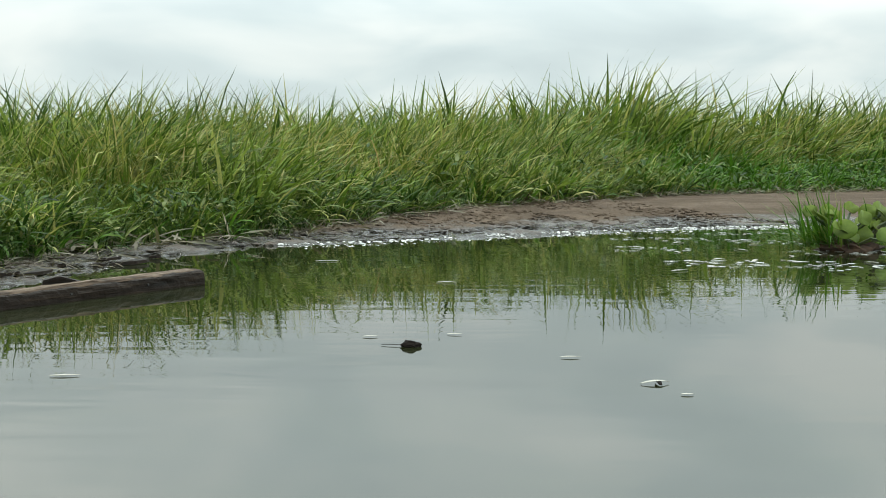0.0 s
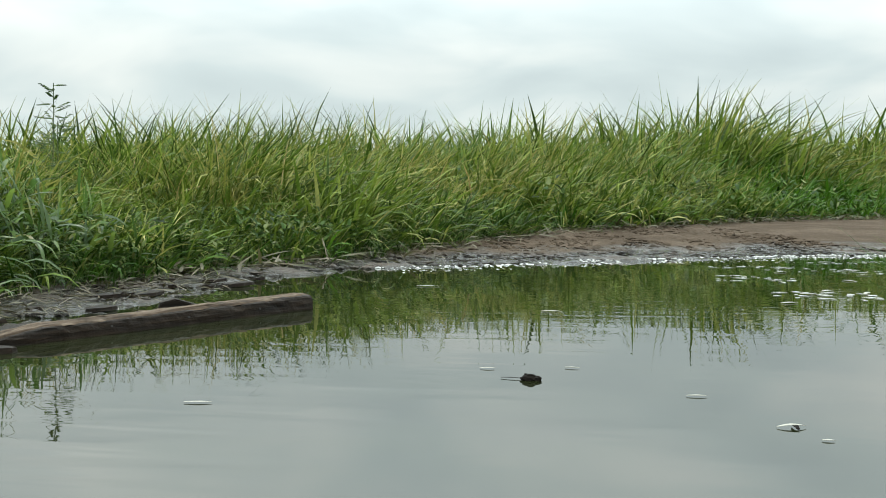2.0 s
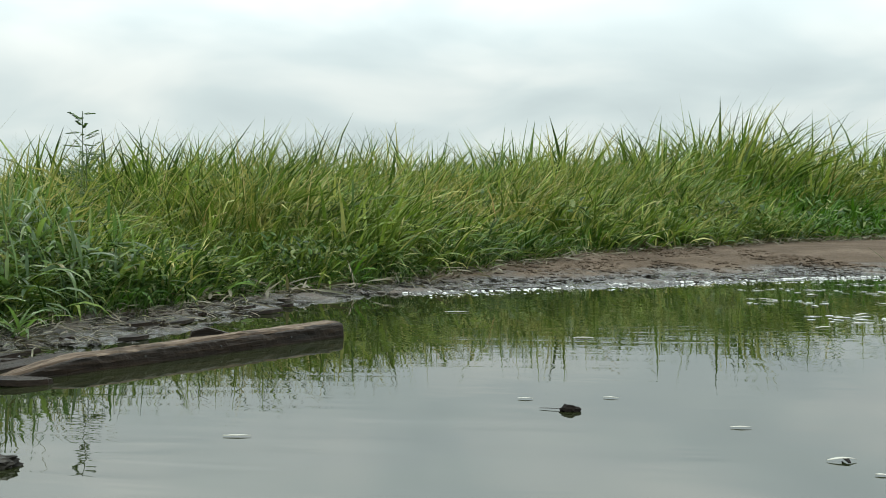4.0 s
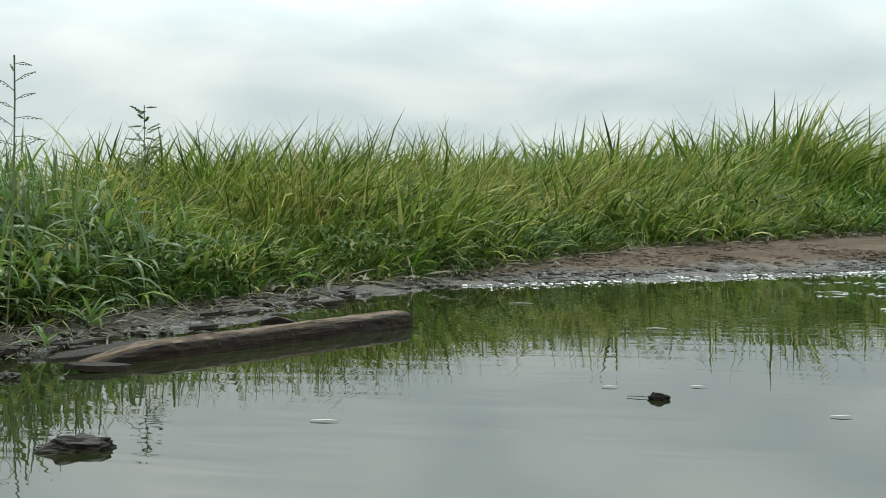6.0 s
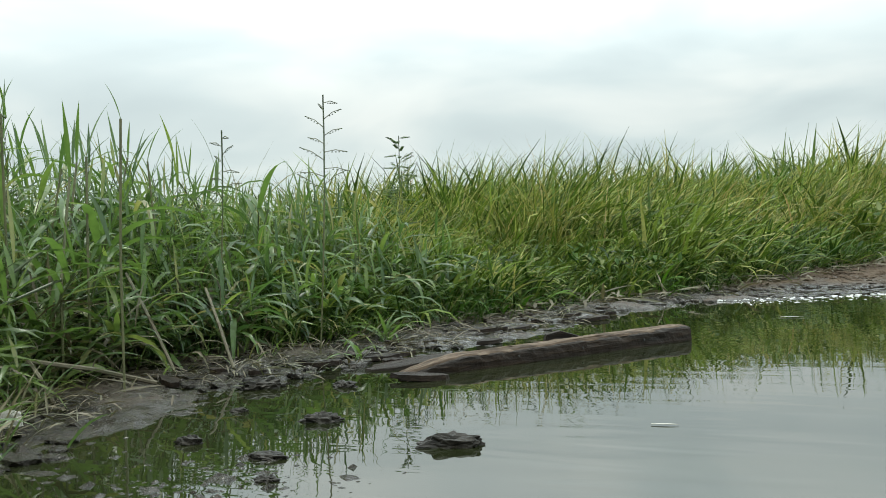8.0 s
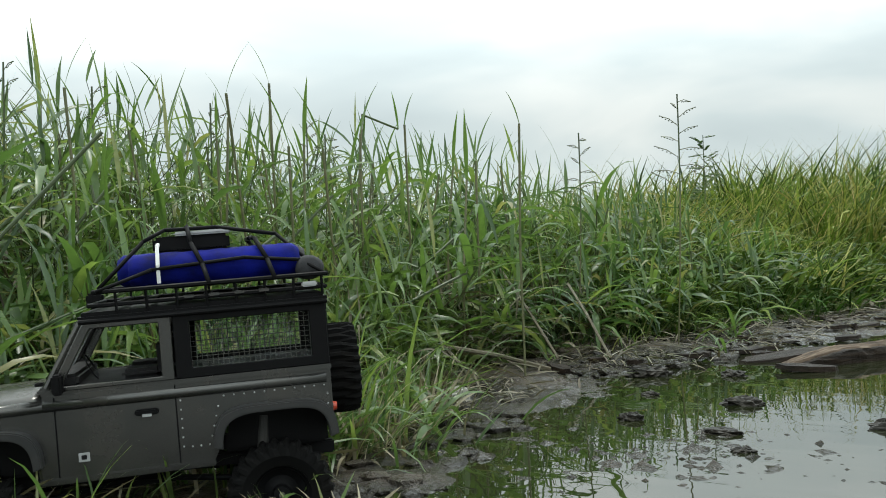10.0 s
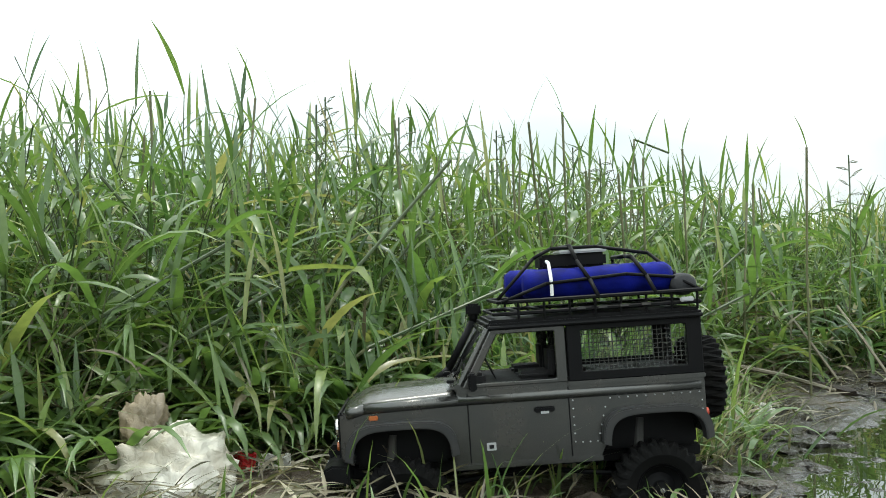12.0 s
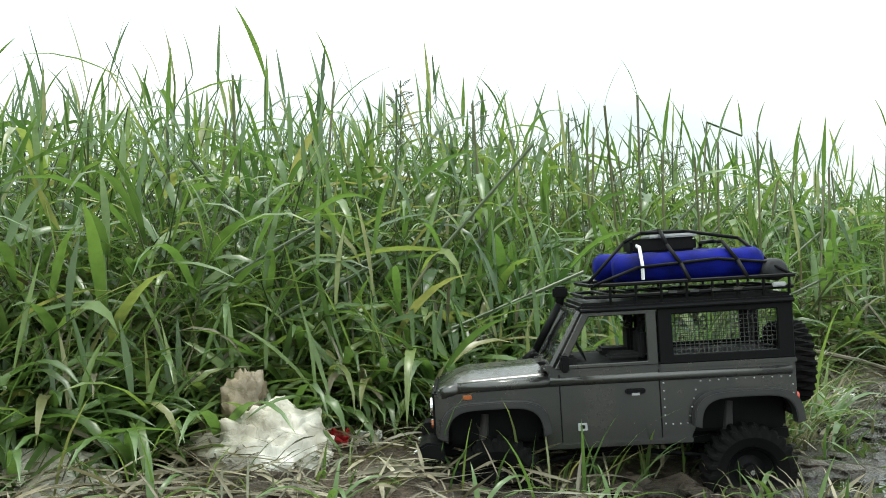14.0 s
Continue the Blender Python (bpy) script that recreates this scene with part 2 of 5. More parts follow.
M["silver"] = dusty("silver_rivet", (0.38, 0.385, 0.39), 0.4, 0.4, amount=0.1)
M["amber"] = dusty("amber_lens", (0.34, 0.09, 0.02), 0.25, amount=0.1)
M["red_lens"] = dusty("red_lens", (0.45, 0.05, 0.02), 0.25, amount=0.1)
M["steel"] = dusty("steel_wire", (0.05, 0.05, 0.048), 0.6, 0.0, amount=0.2, spec=0.25)
M["seat"] = dusty("dark_seat", (0.012, 0.012, 0.013), 0.8, amount=0.05, spec=0.2)
k = Mat("blue_fabric", rough=0.75, spec=0.12)
weave = k.noise(420.0, 2.0)
fold = k.noise(28.0, 4.0)
k.base(k.ramp(fold, [(0.3, (0.001, 0.003, 0.055)), (0.7, (0.003, 0.008, 0.20))])).bump(weave, 0.25, 0.001)
M["blue"] = k.m
k = Mat("black_fabric", rough=0.85)
k.base(k.ramp(k.noise(40.0, 4.0), [(0.3, (0.008, 0.008, 0.009)), (0.7, (0.03, 0.03, 0.033))])).bump(k.noise(300.0, 2.0), 0.3, 0.001)
M["cloth"] = k.m
M["white"] = dusty("white_plastic", (0.75, 0.75, 0.73), 0.4, amount=0.2)
k = Mat("clear_glass", (0.9, 0.93, 0.93), 0.03)
k.b.inputs["Transmission Weight"].default_value = 1.0
k.b.inputs["IOR"].default_value = 1.1
M["glass"] = k.m
k = Mat("plastic_bag", rough=0.42)
a = k.noise(9.0, 5.0, 0.6)
k.base(k.ramp(a, [(0.34, (0.34, 0.29, 0.21)), (0.5, (0.52, 0.48, 0.40)), (0.7, (0.68, 0.66, 0.60))])).bump(k.noise(38.0, 5.0, 0.6, None, 1.0), 0.8, 0.008)
M["bag"] = k.m
k = Mat("brown_bag", rough=0.5)
k.base(k.ramp(k.noise(16.0, 5.0), [(0.35, (0.09, 0.07, 0.04)), (0.65, (0.24, 0.19, 0.12))])).bump(k.noise(50.0, 5.0), 0.8, 0.006)
M["brown_bag"] = k.m
M["foil_red"] = dusty("red_foil", (0.6, 0.03, 0.035), 0.3, amount=0.2)
M["foil_white"] = dusty("pale_foil", (0.7, 0.68, 0.64), 0.35, amount=0.3)
# pale colour for foam and for sky glints modelled as beads
M["foam"] = dusty("glint_foam", (0.55, 0.56, 0.54), 0.25, amount=0.3)
M["dark_leaf"] = dusty("rotten_leaf", (0.008, 0.006, 0.005), 0.8, amount=0.05, spec=0.1)
M["pale_leaf"] = dusty("bleached_leaf", (0.42, 0.41, 0.36), 0.55, amount=0.3)
k = Mat("root_mass", rough=0.8)
k.base(k.ramp(k.noise(40.0, 5.0), [(0.3, (0.025, 0.014, 0.008)), (0.7, (0.10, 0.055, 0.03))]))
M["root"] = k.m


# ---- mesh helpers ----
rng = np.random.default_rng(7)


def mesh_of(name, verts, faces, material, smooth=False):
    me = bpy.data.meshes.new(name)
    me.from_pydata(np.asarray(verts, float).tolist(), [], faces if isinstance(faces, list) else faces.tolist())
    me.materials.append(material)
    if smooth:
        me.polygons.foreach_set("use_smooth", [True] * len(me.polygons))
    return me


def part(name, bm, material, parent=None, label="", smooth=False):
    """Links a bmesh as one mesh object under a thing or a part."""
    me = bpy.data.meshes.new(name)
    bm.to_mesh(me)
    bm.free()
    me.materials.append(material)
    if smooth:
        me.polygons.foreach_set("use_smooth", [True] * len(me.polygons))
    ob = new(name, me)
    ob.parent = parent
    if label:
        tagged(ob, label)
    return ob


def thing(name, m, label, category, group="", kind=""):
    ob = new(name)
    ob.empty_display_size = 0.05
    ob.matrix_world = m
    return tagged(ob, label, category, group, kind)


def add_box(bm, lo, hi, bevel=0.0, m=None):
    r = bmesh.ops.create_cube(bm, size=1)["verts"]
    for v in r:
        v.co = Vector([lo[i] + (v.co[i] + 0.5) * (hi[i] - lo[i]) for i in range(3)])
    if bevel:
        eds = list({e for v in r for e in v.link_edges})
        r = bmesh.ops.bevel(bm, geom=eds, offset=bevel, segments=2, affect="EDGES")["verts"]
    if m is not None:
        bmesh.ops.transform(bm, matrix=m, verts=r)
    return bm


def box(lo, hi, bevel=0.0, m=None):
    return add_box(bmesh.new(), lo, hi, bevel, m)


def add_cyl(bm, a, b, r1, r2=None, seg=12):
    a, b = Vector(a), Vector(b)
    d = b - a
    m = Matrix.Translation((a + b) / 2) @ d.to_track_quat("Z", "Y").to_matrix().to_4x4()
    bmesh.ops.create_cone(bm, cap_ends=True, segments=seg, radius1=r1, radius2=r1 if r2 is None else r2, depth=d.length, matrix=m)
    return bm


def cyl(a, b, r1, r2=None, seg=12):
    return add_cyl(bmesh.new(), a, b, r1, r2, seg)


def add_tube(bm, pts, r, seg=6):
    """A bent rod through the points, with round joints."""
    for a, b in zip(pts[:-1], pts[1:]):
        add_cyl(bm, a, b, r, None, seg)
    for p in pts[1:-1]:
        bmesh.ops.create_icosphere(bm, subdivisions=1, radius=r * 1.02, matrix=Matrix.Translation(p))
    return bm


def tube(pts, r, seg=6):
    return add_tube(bmesh.new(), pts, r, seg)


def add_prism(bm, outline, y0, y1, bevel=0.0):
    """A side outline of (x, z) points, drawn out from y0 to y1."""
    a = [bm.verts.new((x, y0, z)) for x, z in outline]
    b = [bm.verts.new((x, y1, z)) for x, z in outline]
    n = len(a)
    fs = [bm.faces.new(a), bm.faces.new(b[::-1])]
    for i in range(n):
        j = (i + 1) % n
        fs.append(bm.faces.new((a[j], a[i], b[i], b[j])))
    bmesh.ops.recalc_face_normals(bm, faces=fs)
    if bevel:
        eds = list({e for f in fs[:2] for e in f.edges})
        bmesh.ops.bevel(bm, geom=eds, offset=bevel, segments=2, affect="EDGES")
    return bm


def prism(outline, y0, y1, bevel=0.0):
    return add_prism(bmesh.new(), outline, y0, y1, bevel)


def lathe(profile, seg=32):
    """A ring of (radius, y) points turned round the y axis."""
    bm = bmesh.new()
    rows = []
    for i in range(seg):
        a = 2 * math.pi * i / seg
        rows.append([bm.verts.new((r * math.cos(a), y, r * math.sin(a))) for r, y in profile])
    for i in range(seg):
        p, q = rows[i], rows[(i + 1) % seg]
        for j in range(len(profile) - 1):
            bm.faces.new((p[j], p[j + 1], q[j + 1], q[j]))
    bmesh.ops.recalc_face_normals(bm, faces=bm.faces[:])
    return bm


def blob(size, seed, rough=0.25, sub=3, freq=2.0, flat=None):
    """A lumpy solid; flat cuts it off below that height."""
    bm = bmesh.new()
    bmesh.ops.create_icosphere(bm, subdivisions=sub, radius=1.0)
    for v in bm.verts:
        d = 1 + rough * noise.fractal(v.co * freq + Vector((seed * 7.3, seed * 1.7, 0)), 1.0, 2.0, 4)
        v.co = Vector([v.co[i] * d * size[i] for i in range(3)])
        if flat is not None:
            v.co.z = max(v.co.z, flat)
    return bm


def ribbons(base, az, length, e0, droop, width, nseg=4, fold=0.0, peak=0.3, twist=0.0, wind=0.0):
    """Blades of grass as tapering, arching strips; fold lifts both edges to a V. Returns points and faces."""
    n = len(base)
    s = np.linspace(0, 1, nseg + 1)
    sm = (s[1:] + s[:-1]) / 2
    el = e0[:, None] - droop[:, None] * sm[None] ** 1.4
    azs = az[:, None] + np.broadcast_to(np.asarray(wind), (n,))[:, None] * sm[None]
    seg = (length / nseg)[:, None]
    step = np.stack([np.cos(el) * np.cos(azs), np.cos(el) * np.sin(azs), np.sin(el)], -1) * seg[..., None]
    ctr = np.concatenate([base[:, None], base[:, None] + np.cumsum(step, 1)], 1)
    tang = np.concatenate([step[:, :1], step], 1)
    tang /= np.linalg.norm(tang, axis=-1, keepdims=True) + 1e-9
    tw = np.broadcast_to(np.asarray(twist), (n,))[:, None] * s[None]
    flat = np.stack([-np.sin(az), np.cos(az), np.zeros(n)], -1)[:, None] * np.ones((1, nseg + 1, 1))
    nor = np.cross(flat, tang)
    side = flat * np.cos(tw)[..., None] + nor * np.sin(tw)[..., None]
    up = np.cross(side, tang)
    prof = np.where(s < peak, 0.45 + 0.55 * s / peak, np.maximum(0.03, 1 - (np.maximum(s - peak, 0) / (1 - peak)) ** 1.6))
    w = (width[:, None] / 2 * prof[None])[..., None]
    if fold:
        rows = np.stack([ctr - side * w - up * w * fold, ctr, ctr + side * w - up * w * fold], 2)
        c = 3
    else:
        rows = np.stack([ctr - side * w, ctr + side * w], 2)
        c = 2
    pts = rows.reshape(-1, 3)
    i0 = (np.arange(n)[:, None, None] * (nseg + 1) + np.arange(nseg)[None, :, None]) * c + np.arange(c - 1)[None, None]
    f = np.stack([i0, i0 + 1, i0 + 1 + c, i0 + c], -1).reshape(-1, 4)
    return pts, f, ctr


def rods(ctr, r0, r1, sides=4):
    """Thin round stems along the given middle lines."""
    n, k, _ = ctr.shape
    a = np.arange(sides) * 2 * np.pi / sides
    rad = np.linspace(r0, r1, k)[None, :, None, None]
    ring = np.stack([np.cos(a), np.sin(a), np.zeros(sides)], -1)[None, None]
    pts = (ctr[:, :, None] + ring * rad).reshape(-1, 3)
    i = (np.arange(n)[:, None, None] * k + np.arange(k - 1)[None, :, None]) * sides
    j = np.arange(sides)[None, None]
    q = (j + 1) % sides
    f = np.stack([i + j, i + q, i + q + sides, i + j + sides], -1).reshape(-1, 4)
    return pts, f


def join(*parts):
    v, f, o = [], [], 0
    for p in parts:
        v.append(p[0])
        f.append(p[1] + o)
        o += len(p[0])
    return np.concatenate(v), np.concatenate(f)


# ---- the plan: the water's edge and the foot of the grass, from behind the camera round to the far right ----
EDGE = [(-0.2, -4.0), (-0.75, -1.6), (-0.98, -0.6), (-1.10, 0.2), (-1.30, 0.52), (-1.42, 0.80), (-1.48, 1.06), (-1.53, 1.34), (-1.60, 1.60), (-1.47, 1.92), (-1.34, 2.35),
        (-1.24, 2.9), (-1.18, 3.5), (-1.05, 4.0), (-0.74, 4.42), (-0.24, 4.78), (0.36, 5.22), (1.47, 6.0), (2.56, 6.5), (5.0, 7.2), (9.0, 7.6), (14.0, 6.0)]
POND = EDGE + [(15.0, -2.0), (6.0, -5.5)]
FOOT = [(-1.6, -6.0), (-2.0, -2.4), (-2.12, -1.0), (-2.12, -0.2), (-2.08, 0.3), (-1.98, 0.8), (-1.98, 1.4), (-2.02, 1.9), (-1.95, 2.4), (-1.78, 3.0),
        (-1.62, 3.6), (-1.48, 4.3), (-0.95, 5.2), (-0.55, 6.2), (0.05, 7.4), (1.1, 8.7), (2.7, 10.8), (6.4, 13.6), (14.0, 17.0), (24.0, 20.0)]


def seg_dist(px, py, poly, closed):
    best = np.full(px.shape, 1e9)
    n = len(poly)
    for i in range(n if closed else n - 1):
        (ax, ay), (bx, by) = poly[i], poly[(i + 1) % n]
        dx, dy = bx - ax, by - ay
        t = np.clip(((px - ax) * dx + (py - ay) * dy) / (dx * dx + dy * dy), 0, 1)
        best = np.minimum(best, np.hypot(px - ax - t * dx, py - ay - t * dy))
    return best


def inside(px, py, poly):
    r = np.zeros(px.shape, bool)
    n = len(poly)
    for i in range(n):
        (ax, ay), (bx, by) = poly[i], poly[(i + 1) % n]
        c = (ay > py) != (by > py)
        r ^= c & (px < (bx - ax) * (py - ay) / (by - ay + 1e-12) + ax)
    return r


def lumps(px, py, scale, octaves=3, seed=0.0):
    out = np.zeros(px.shape)
    it = np.nditer([px, py, out], op_flags=[["readonly"], ["readonly"], ["writeonly"]])
    for a, b, o in it:
        o[...] = noise.fractal((float(a) * scale + seed, float(b) * scale - seed, seed), 1.0, 2.0, octaves)
    return out


def waves(px, py):
    """Cheap smooth unevenness for placing things on the ground."""
    return 0.5 * np.sin(px * 3.1 + 1.3 * np.sin(py * 2.3)) + 0.5 * np.sin(py * 3.7 + 1.1 * np.sin(px * 2.9))


def ground_z(px, py):
    """The ground's height without its small lumps."""
    px, py = np.asarray(px, float), np.asarray(py, float)
    d = seg_dist(px, py, POND, True)
    land = ~inside(px, py, POND)
    foot = seg_dist(px, py, FOOT, False)
    bank = np.clip(1 - foot / 2.5, 0, 1)
    up = 0.10 * (1 - np.exp(-(d / 1.6) ** 2)) + 0.010 * np.minimum(d, 6) + 0.002 + 0.006 * waves(px, py)
    # a low shoal just under the lens
    down = -0.16 * (1 - np.exp(-d / 0.9)) + 0.022 * np.exp(-((px + 1.12) ** 2 + (py - 0.93) ** 2) / 0.06)
    return np.where(land, up, down)


# ---- ground: one sheet out to the horizon ----
def steps(lo, hi, fine_lo, fine_hi, fine):
    mid = np.arange(fine_lo, fine_hi + 1e-6, fine)
    grow = fine * 1.35 ** np.arange(1, 60)
    left = fine_lo - np.cumsum(grow)
    right = fine_hi + np.cumsum(grow)
    return np.concatenate([[lo], left[left > lo][::-1], mid, right[right < hi], [hi]])


xs, ys = steps(-900, 900, -2.7, 1.2, 0.022), steps(-900, 900, -0.9, 5.6, 0.022)
gx, gy = np.meshgrid(xs, ys, indexing="ij")
gz = ground_z(gx, gy)
near = (gx > -3.2) & (gx < 3) & (gy > -1.5) & (gy < 9)
rough_z = np.zeros(gx.shape)
rough_z[near] = 0.016 * lumps(gx[near], gy[near], 3.1, 3) + 0.010 * lumps(gx[near], gy[near], 13.0, 3, 5.0) + 0.005 * lumps(gx[near], gy[near], 40.0, 2, 9.0)
gz = gz + rough_z
nx, ny = gx.shape
idx = np.arange(nx * ny).reshape(nx, ny)
quads = np.stack([idx[:-1, :-1], idx[1:, :-1], idx[1:, 1:], idx[:-1, 1:]], -1).reshape(-1, 4)
ground = new("ground", mesh_of("ground", np.stack([gx, gy, gz], -1).reshape(-1, 3), quads, M["mud"], True))
tagged(ground, "wet grey-brown mud bank drying to bare earth", "ground", kind="structure")

water = new("water", mesh_of("water", [(-3, -6, 0), (16, -6, 0), (16, 10, 0), (-3, 10, 0)], [(0, 1, 2, 3)], M["water"]))
tagged(water, "still murky pond water mirroring the cloudy sky", "water", kind="structure")


# ---- grass ----
def along(poly, n, lo, hi, t0=0.0, t1=1.0):
    """n places spread evenly along a line, lo to hi metres behind it."""
    p = np.array(poly)
    seg = np.linalg.norm(np.diff(p, axis=0), axis=1)
    cum = np.concatenate([[0], np.cumsum(seg)])
    s = (t0 + (t1 - t0) * rng.random(n)) * cum[-1]
    i = np.clip(np.searchsorted(cum, s) - 1, 0, len(seg) - 1)
    f = (s - cum[i]) / seg[i]
    q = p[i] + (p[i + 1] - p[i]) * f[:, None]
    d = (p[i + 1] - p[i]) / seg[i][:, None]
    back = np.stack([-d[:, 1], d[:, 0]], -1)
    depth = lo + (hi - lo) * rng.random(n)
    q = q + back * depth[:, None]
    return q[:, 0], q[:, 1], depth, s


def stuff(name, geo, material, label, category, smooth=True):
    return tagged(new(name, mesh_of(name, geo[0], geo[1], material, smooth)), label, category, kind="stuff")


FOOT_LEN = np.concatenate([[0], np.cumsum(np.linalg.norm(np.diff(np.array(FOOT), axis=0), axis=1))])
frac = lambda i: FOOT_LEN[i] / FOOT_LEN[-1]


def reeds(n, lo, hi, t0, t1, tall, leaf, wide):
    """Broad-bladed reed grass: leaning stems with leaves in two ranks."""
    x, y, depth, _ = along(FOOT, n, lo, hi, t0, t1)
    z = ground_z(x, y) - 0.01
    grow = np.clip(0.42 + 0.75 * depth / 0.7, 0.42, 1.0)
    tall = tall * (np.clip(1.0 - 0.24 * (y - 2.1), 0.62, 1.0) - 0.06 * np.clip(0.7 - y, 0, 1))
    h = tall * grow * (0.72 + 0.36 * rng.random(n)) * (1 + 0.10 * waves(x * 1.6, y * 1.6))
    az = rng.uniform(0, 2 * np.pi, n)
    e0 = np.radians(rng.uniform(42, 90, n))
    stems = ribbons(np.stack([x, y, z], -1), az, h, e0, np.radians(rng.uniform(0, 35, n)), np.full(n, 0.004), 5)[2]
    stem_geo = rods(stems, 0.0028, 0.0012)
    geos = []
    levels = 8
    for j in range(levels):
        f = 0.12 + 0.86 * j / (levels - 1) + rng.uniform(-0.05, 0.05, n)
        f = np.clip(f, 0.05, 1.0)
        fi = np.clip((f * 5).astype(int), 0, 4)
        fr = (f * 5 - fi)[:, None]
        r = np.arange(n)
        p = stems[r, fi] * (1 - fr) + stems[r, fi + 1] * fr
        a = az + (j % 2) * np.pi + rng.normal(0, 0.7, n)
        top = j == levels - 1
        el = np.radians(rng.uniform(58, 88, n) if top else rng.uniform(5, 58, n))
        dr = np.radians(rng.uniform(0, 40, n) if top else rng.uniform(30, 125, n))
        ln = leaf * rng.uniform(0.55, 1.15, n) * (0.8 if top else 1.0)
        wd = wide * rng.uniform(0.6, 1.15, n) * (0.6 if top else 1.0)
        geos.append(ribbons(p, a, ln, el, dr, wd, 5, 0.28, 0.35, rng.normal(0, 0.5, n))[:2])
    return stem_geo, join(*geos)


a0, a1 = frac(1), frac(10)
st, lv = reeds(1900, 0.0, 1.1, a0, a1, 0.67, 0.22, 0.019)
stuff("reed_stems", st, M["cane"], "tangled dark green reed stems on the near bank", "grass")
stuff("reed_grass", lv, M["reed"], "dense broad-bladed green reed grass arching over the mud", "grass")
st, lv = reeds(440, -0.10, 0.25, a0, frac(9), 0.50, 0.20, 0.021)
stuff("reed_grass", lv, M["reed"], "low green reed leaves along the front of the bank", "grass")
st, lv = reeds(420, -0.16, 0.10, frac(2), frac(6), 0.34, 0.17, 0.018)
stuff("reed_grass", lv, M["reed"], "young green reed leaves sprawling over the litter", "grass")
st, lv = reeds(260, -0.12, 0.35, frac(2), frac(8), 0.40, 0.18, 0.011)
stuff("dead_reed_leaves", lv, M["straw"], "withered tan reed leaves hanging among the green", "grass")
st, lv = reeds(1000, 1.0, 2.4, a0, frac(8), 0.72, 0.24, 0.020)
stuff("reed_stems", st, M["cane"], "tall thin reed stems behind the near bank", "grass")
stuff("reed_grass", lv, M["reed"], "tall green reed grass standing against the sky", "grass")


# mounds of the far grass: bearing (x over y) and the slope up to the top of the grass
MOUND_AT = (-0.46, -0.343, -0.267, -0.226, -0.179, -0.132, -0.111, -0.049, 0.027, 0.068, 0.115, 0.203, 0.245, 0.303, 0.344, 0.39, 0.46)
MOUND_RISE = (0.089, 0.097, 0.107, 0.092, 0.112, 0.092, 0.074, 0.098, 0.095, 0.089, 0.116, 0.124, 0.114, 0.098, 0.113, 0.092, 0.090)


def tufts(n, lo, hi, t0, t1, tall, wide, clump, bend, seed_shift=0.0):
    """Fine tufted grass: each clump spreads like a fountain, and the wind bends all its tips one way."""
    m = max(1, n // clump)
    x, y, depth, s = along(FOOT, m, lo, hi, t0, t1)
    swell = 0.5 + 0.5 * np.sin(s * 3.3 + 1.9 * np.sin(s * 1.27 + seed_shift) + seed_shift)
    size = tall(depth, s) * (0.9 + 0.25 * swell) * rng.uniform(0.8, 1.08, m)
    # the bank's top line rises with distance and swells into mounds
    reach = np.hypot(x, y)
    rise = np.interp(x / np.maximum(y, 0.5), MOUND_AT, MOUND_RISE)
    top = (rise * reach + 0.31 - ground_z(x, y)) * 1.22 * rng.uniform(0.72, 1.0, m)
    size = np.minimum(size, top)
    x, y, size = (np.repeat(v, clump) for v in (x, y, size))
    k = len(x)
    ox, oy = rng.normal(0, 1, k), rng.normal(0, 1, k)
    spread = 0.05 + 0.12 * size
    base = np.stack([x + ox * spread, y + oy * spread, ground_z(x + ox * spread, y + oy * spread) - 0.01], -1)
    az = np.arctan2(0.8 * oy + rng.normal(0, 1.0, k) - 0.1, 0.8 * ox + rng.normal(0, 1.0, k) + 0.55)
    ln = size * rng.uniform(0.5, 1.06, k)
    e0 = np.radians(90 - np.clip(15 * np.hypot(ox, oy) + rng.normal(0, 7, k), -4, 58))
    dr = np.radians(np.maximum(rng.gamma(3.2, bend * 0.62, k), 26 + 20 * rng.random(k)))
    wd = wide * np.where(rng.random(k) < 0.22, 1.5, rng.uniform(0.5, 1.2, k)) * (0.6 + 0.4 * size)
    return ribbons(base, az, ln, e0, np.clip(dr, 0, 2.5), wd, 5, 0.0, 0.25, rng.normal(0, 0.6, k))[:2]


def small_leaves(n, lo, hi, t0, t1, rise, length, wide):
    """Short broad leaves of creeping weeds, at all angles."""
    x, y, depth, s = along(FOOT, n, lo, hi, t0, t1)
    z = ground_z(x, y) + rise * rng.random(n) ** 1.5 * (0.55 + 0.45 * np.sin(s * 7.0 + 2.0 * np.sin(s * 3.1)))
    return ribbons(np.stack([x, y, z], -1), rng.uniform(0, 6.28, n), length * rng.uniform(0.5, 1.3, n), np.radians(rng.uniform(-20, 60, n)),
                   np.radians(rng.uniform(0, 60, n)), wide * rng.uniform(0.6, 1.3, n), 3, 0.0, 0.4, rng.normal(0, 0.8, n))[:2]


b0, b1, b2, b3 = frac(8), frac(12), frac(16), frac(19)
left_h = lambda d, s: np.clip(0.24 + 0.36 * d, 0.2, 0.40 + 0.42 * np.clip((s - FOOT_LEN[9]) / (FOOT_LEN[12] - FOOT_LEN[9]), 0, 1.6))
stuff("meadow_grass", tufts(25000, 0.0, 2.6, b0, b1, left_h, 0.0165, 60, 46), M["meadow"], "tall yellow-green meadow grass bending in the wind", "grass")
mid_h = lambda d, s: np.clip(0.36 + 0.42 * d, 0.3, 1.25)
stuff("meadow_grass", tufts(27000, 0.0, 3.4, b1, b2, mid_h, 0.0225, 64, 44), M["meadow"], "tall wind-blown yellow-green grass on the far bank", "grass")
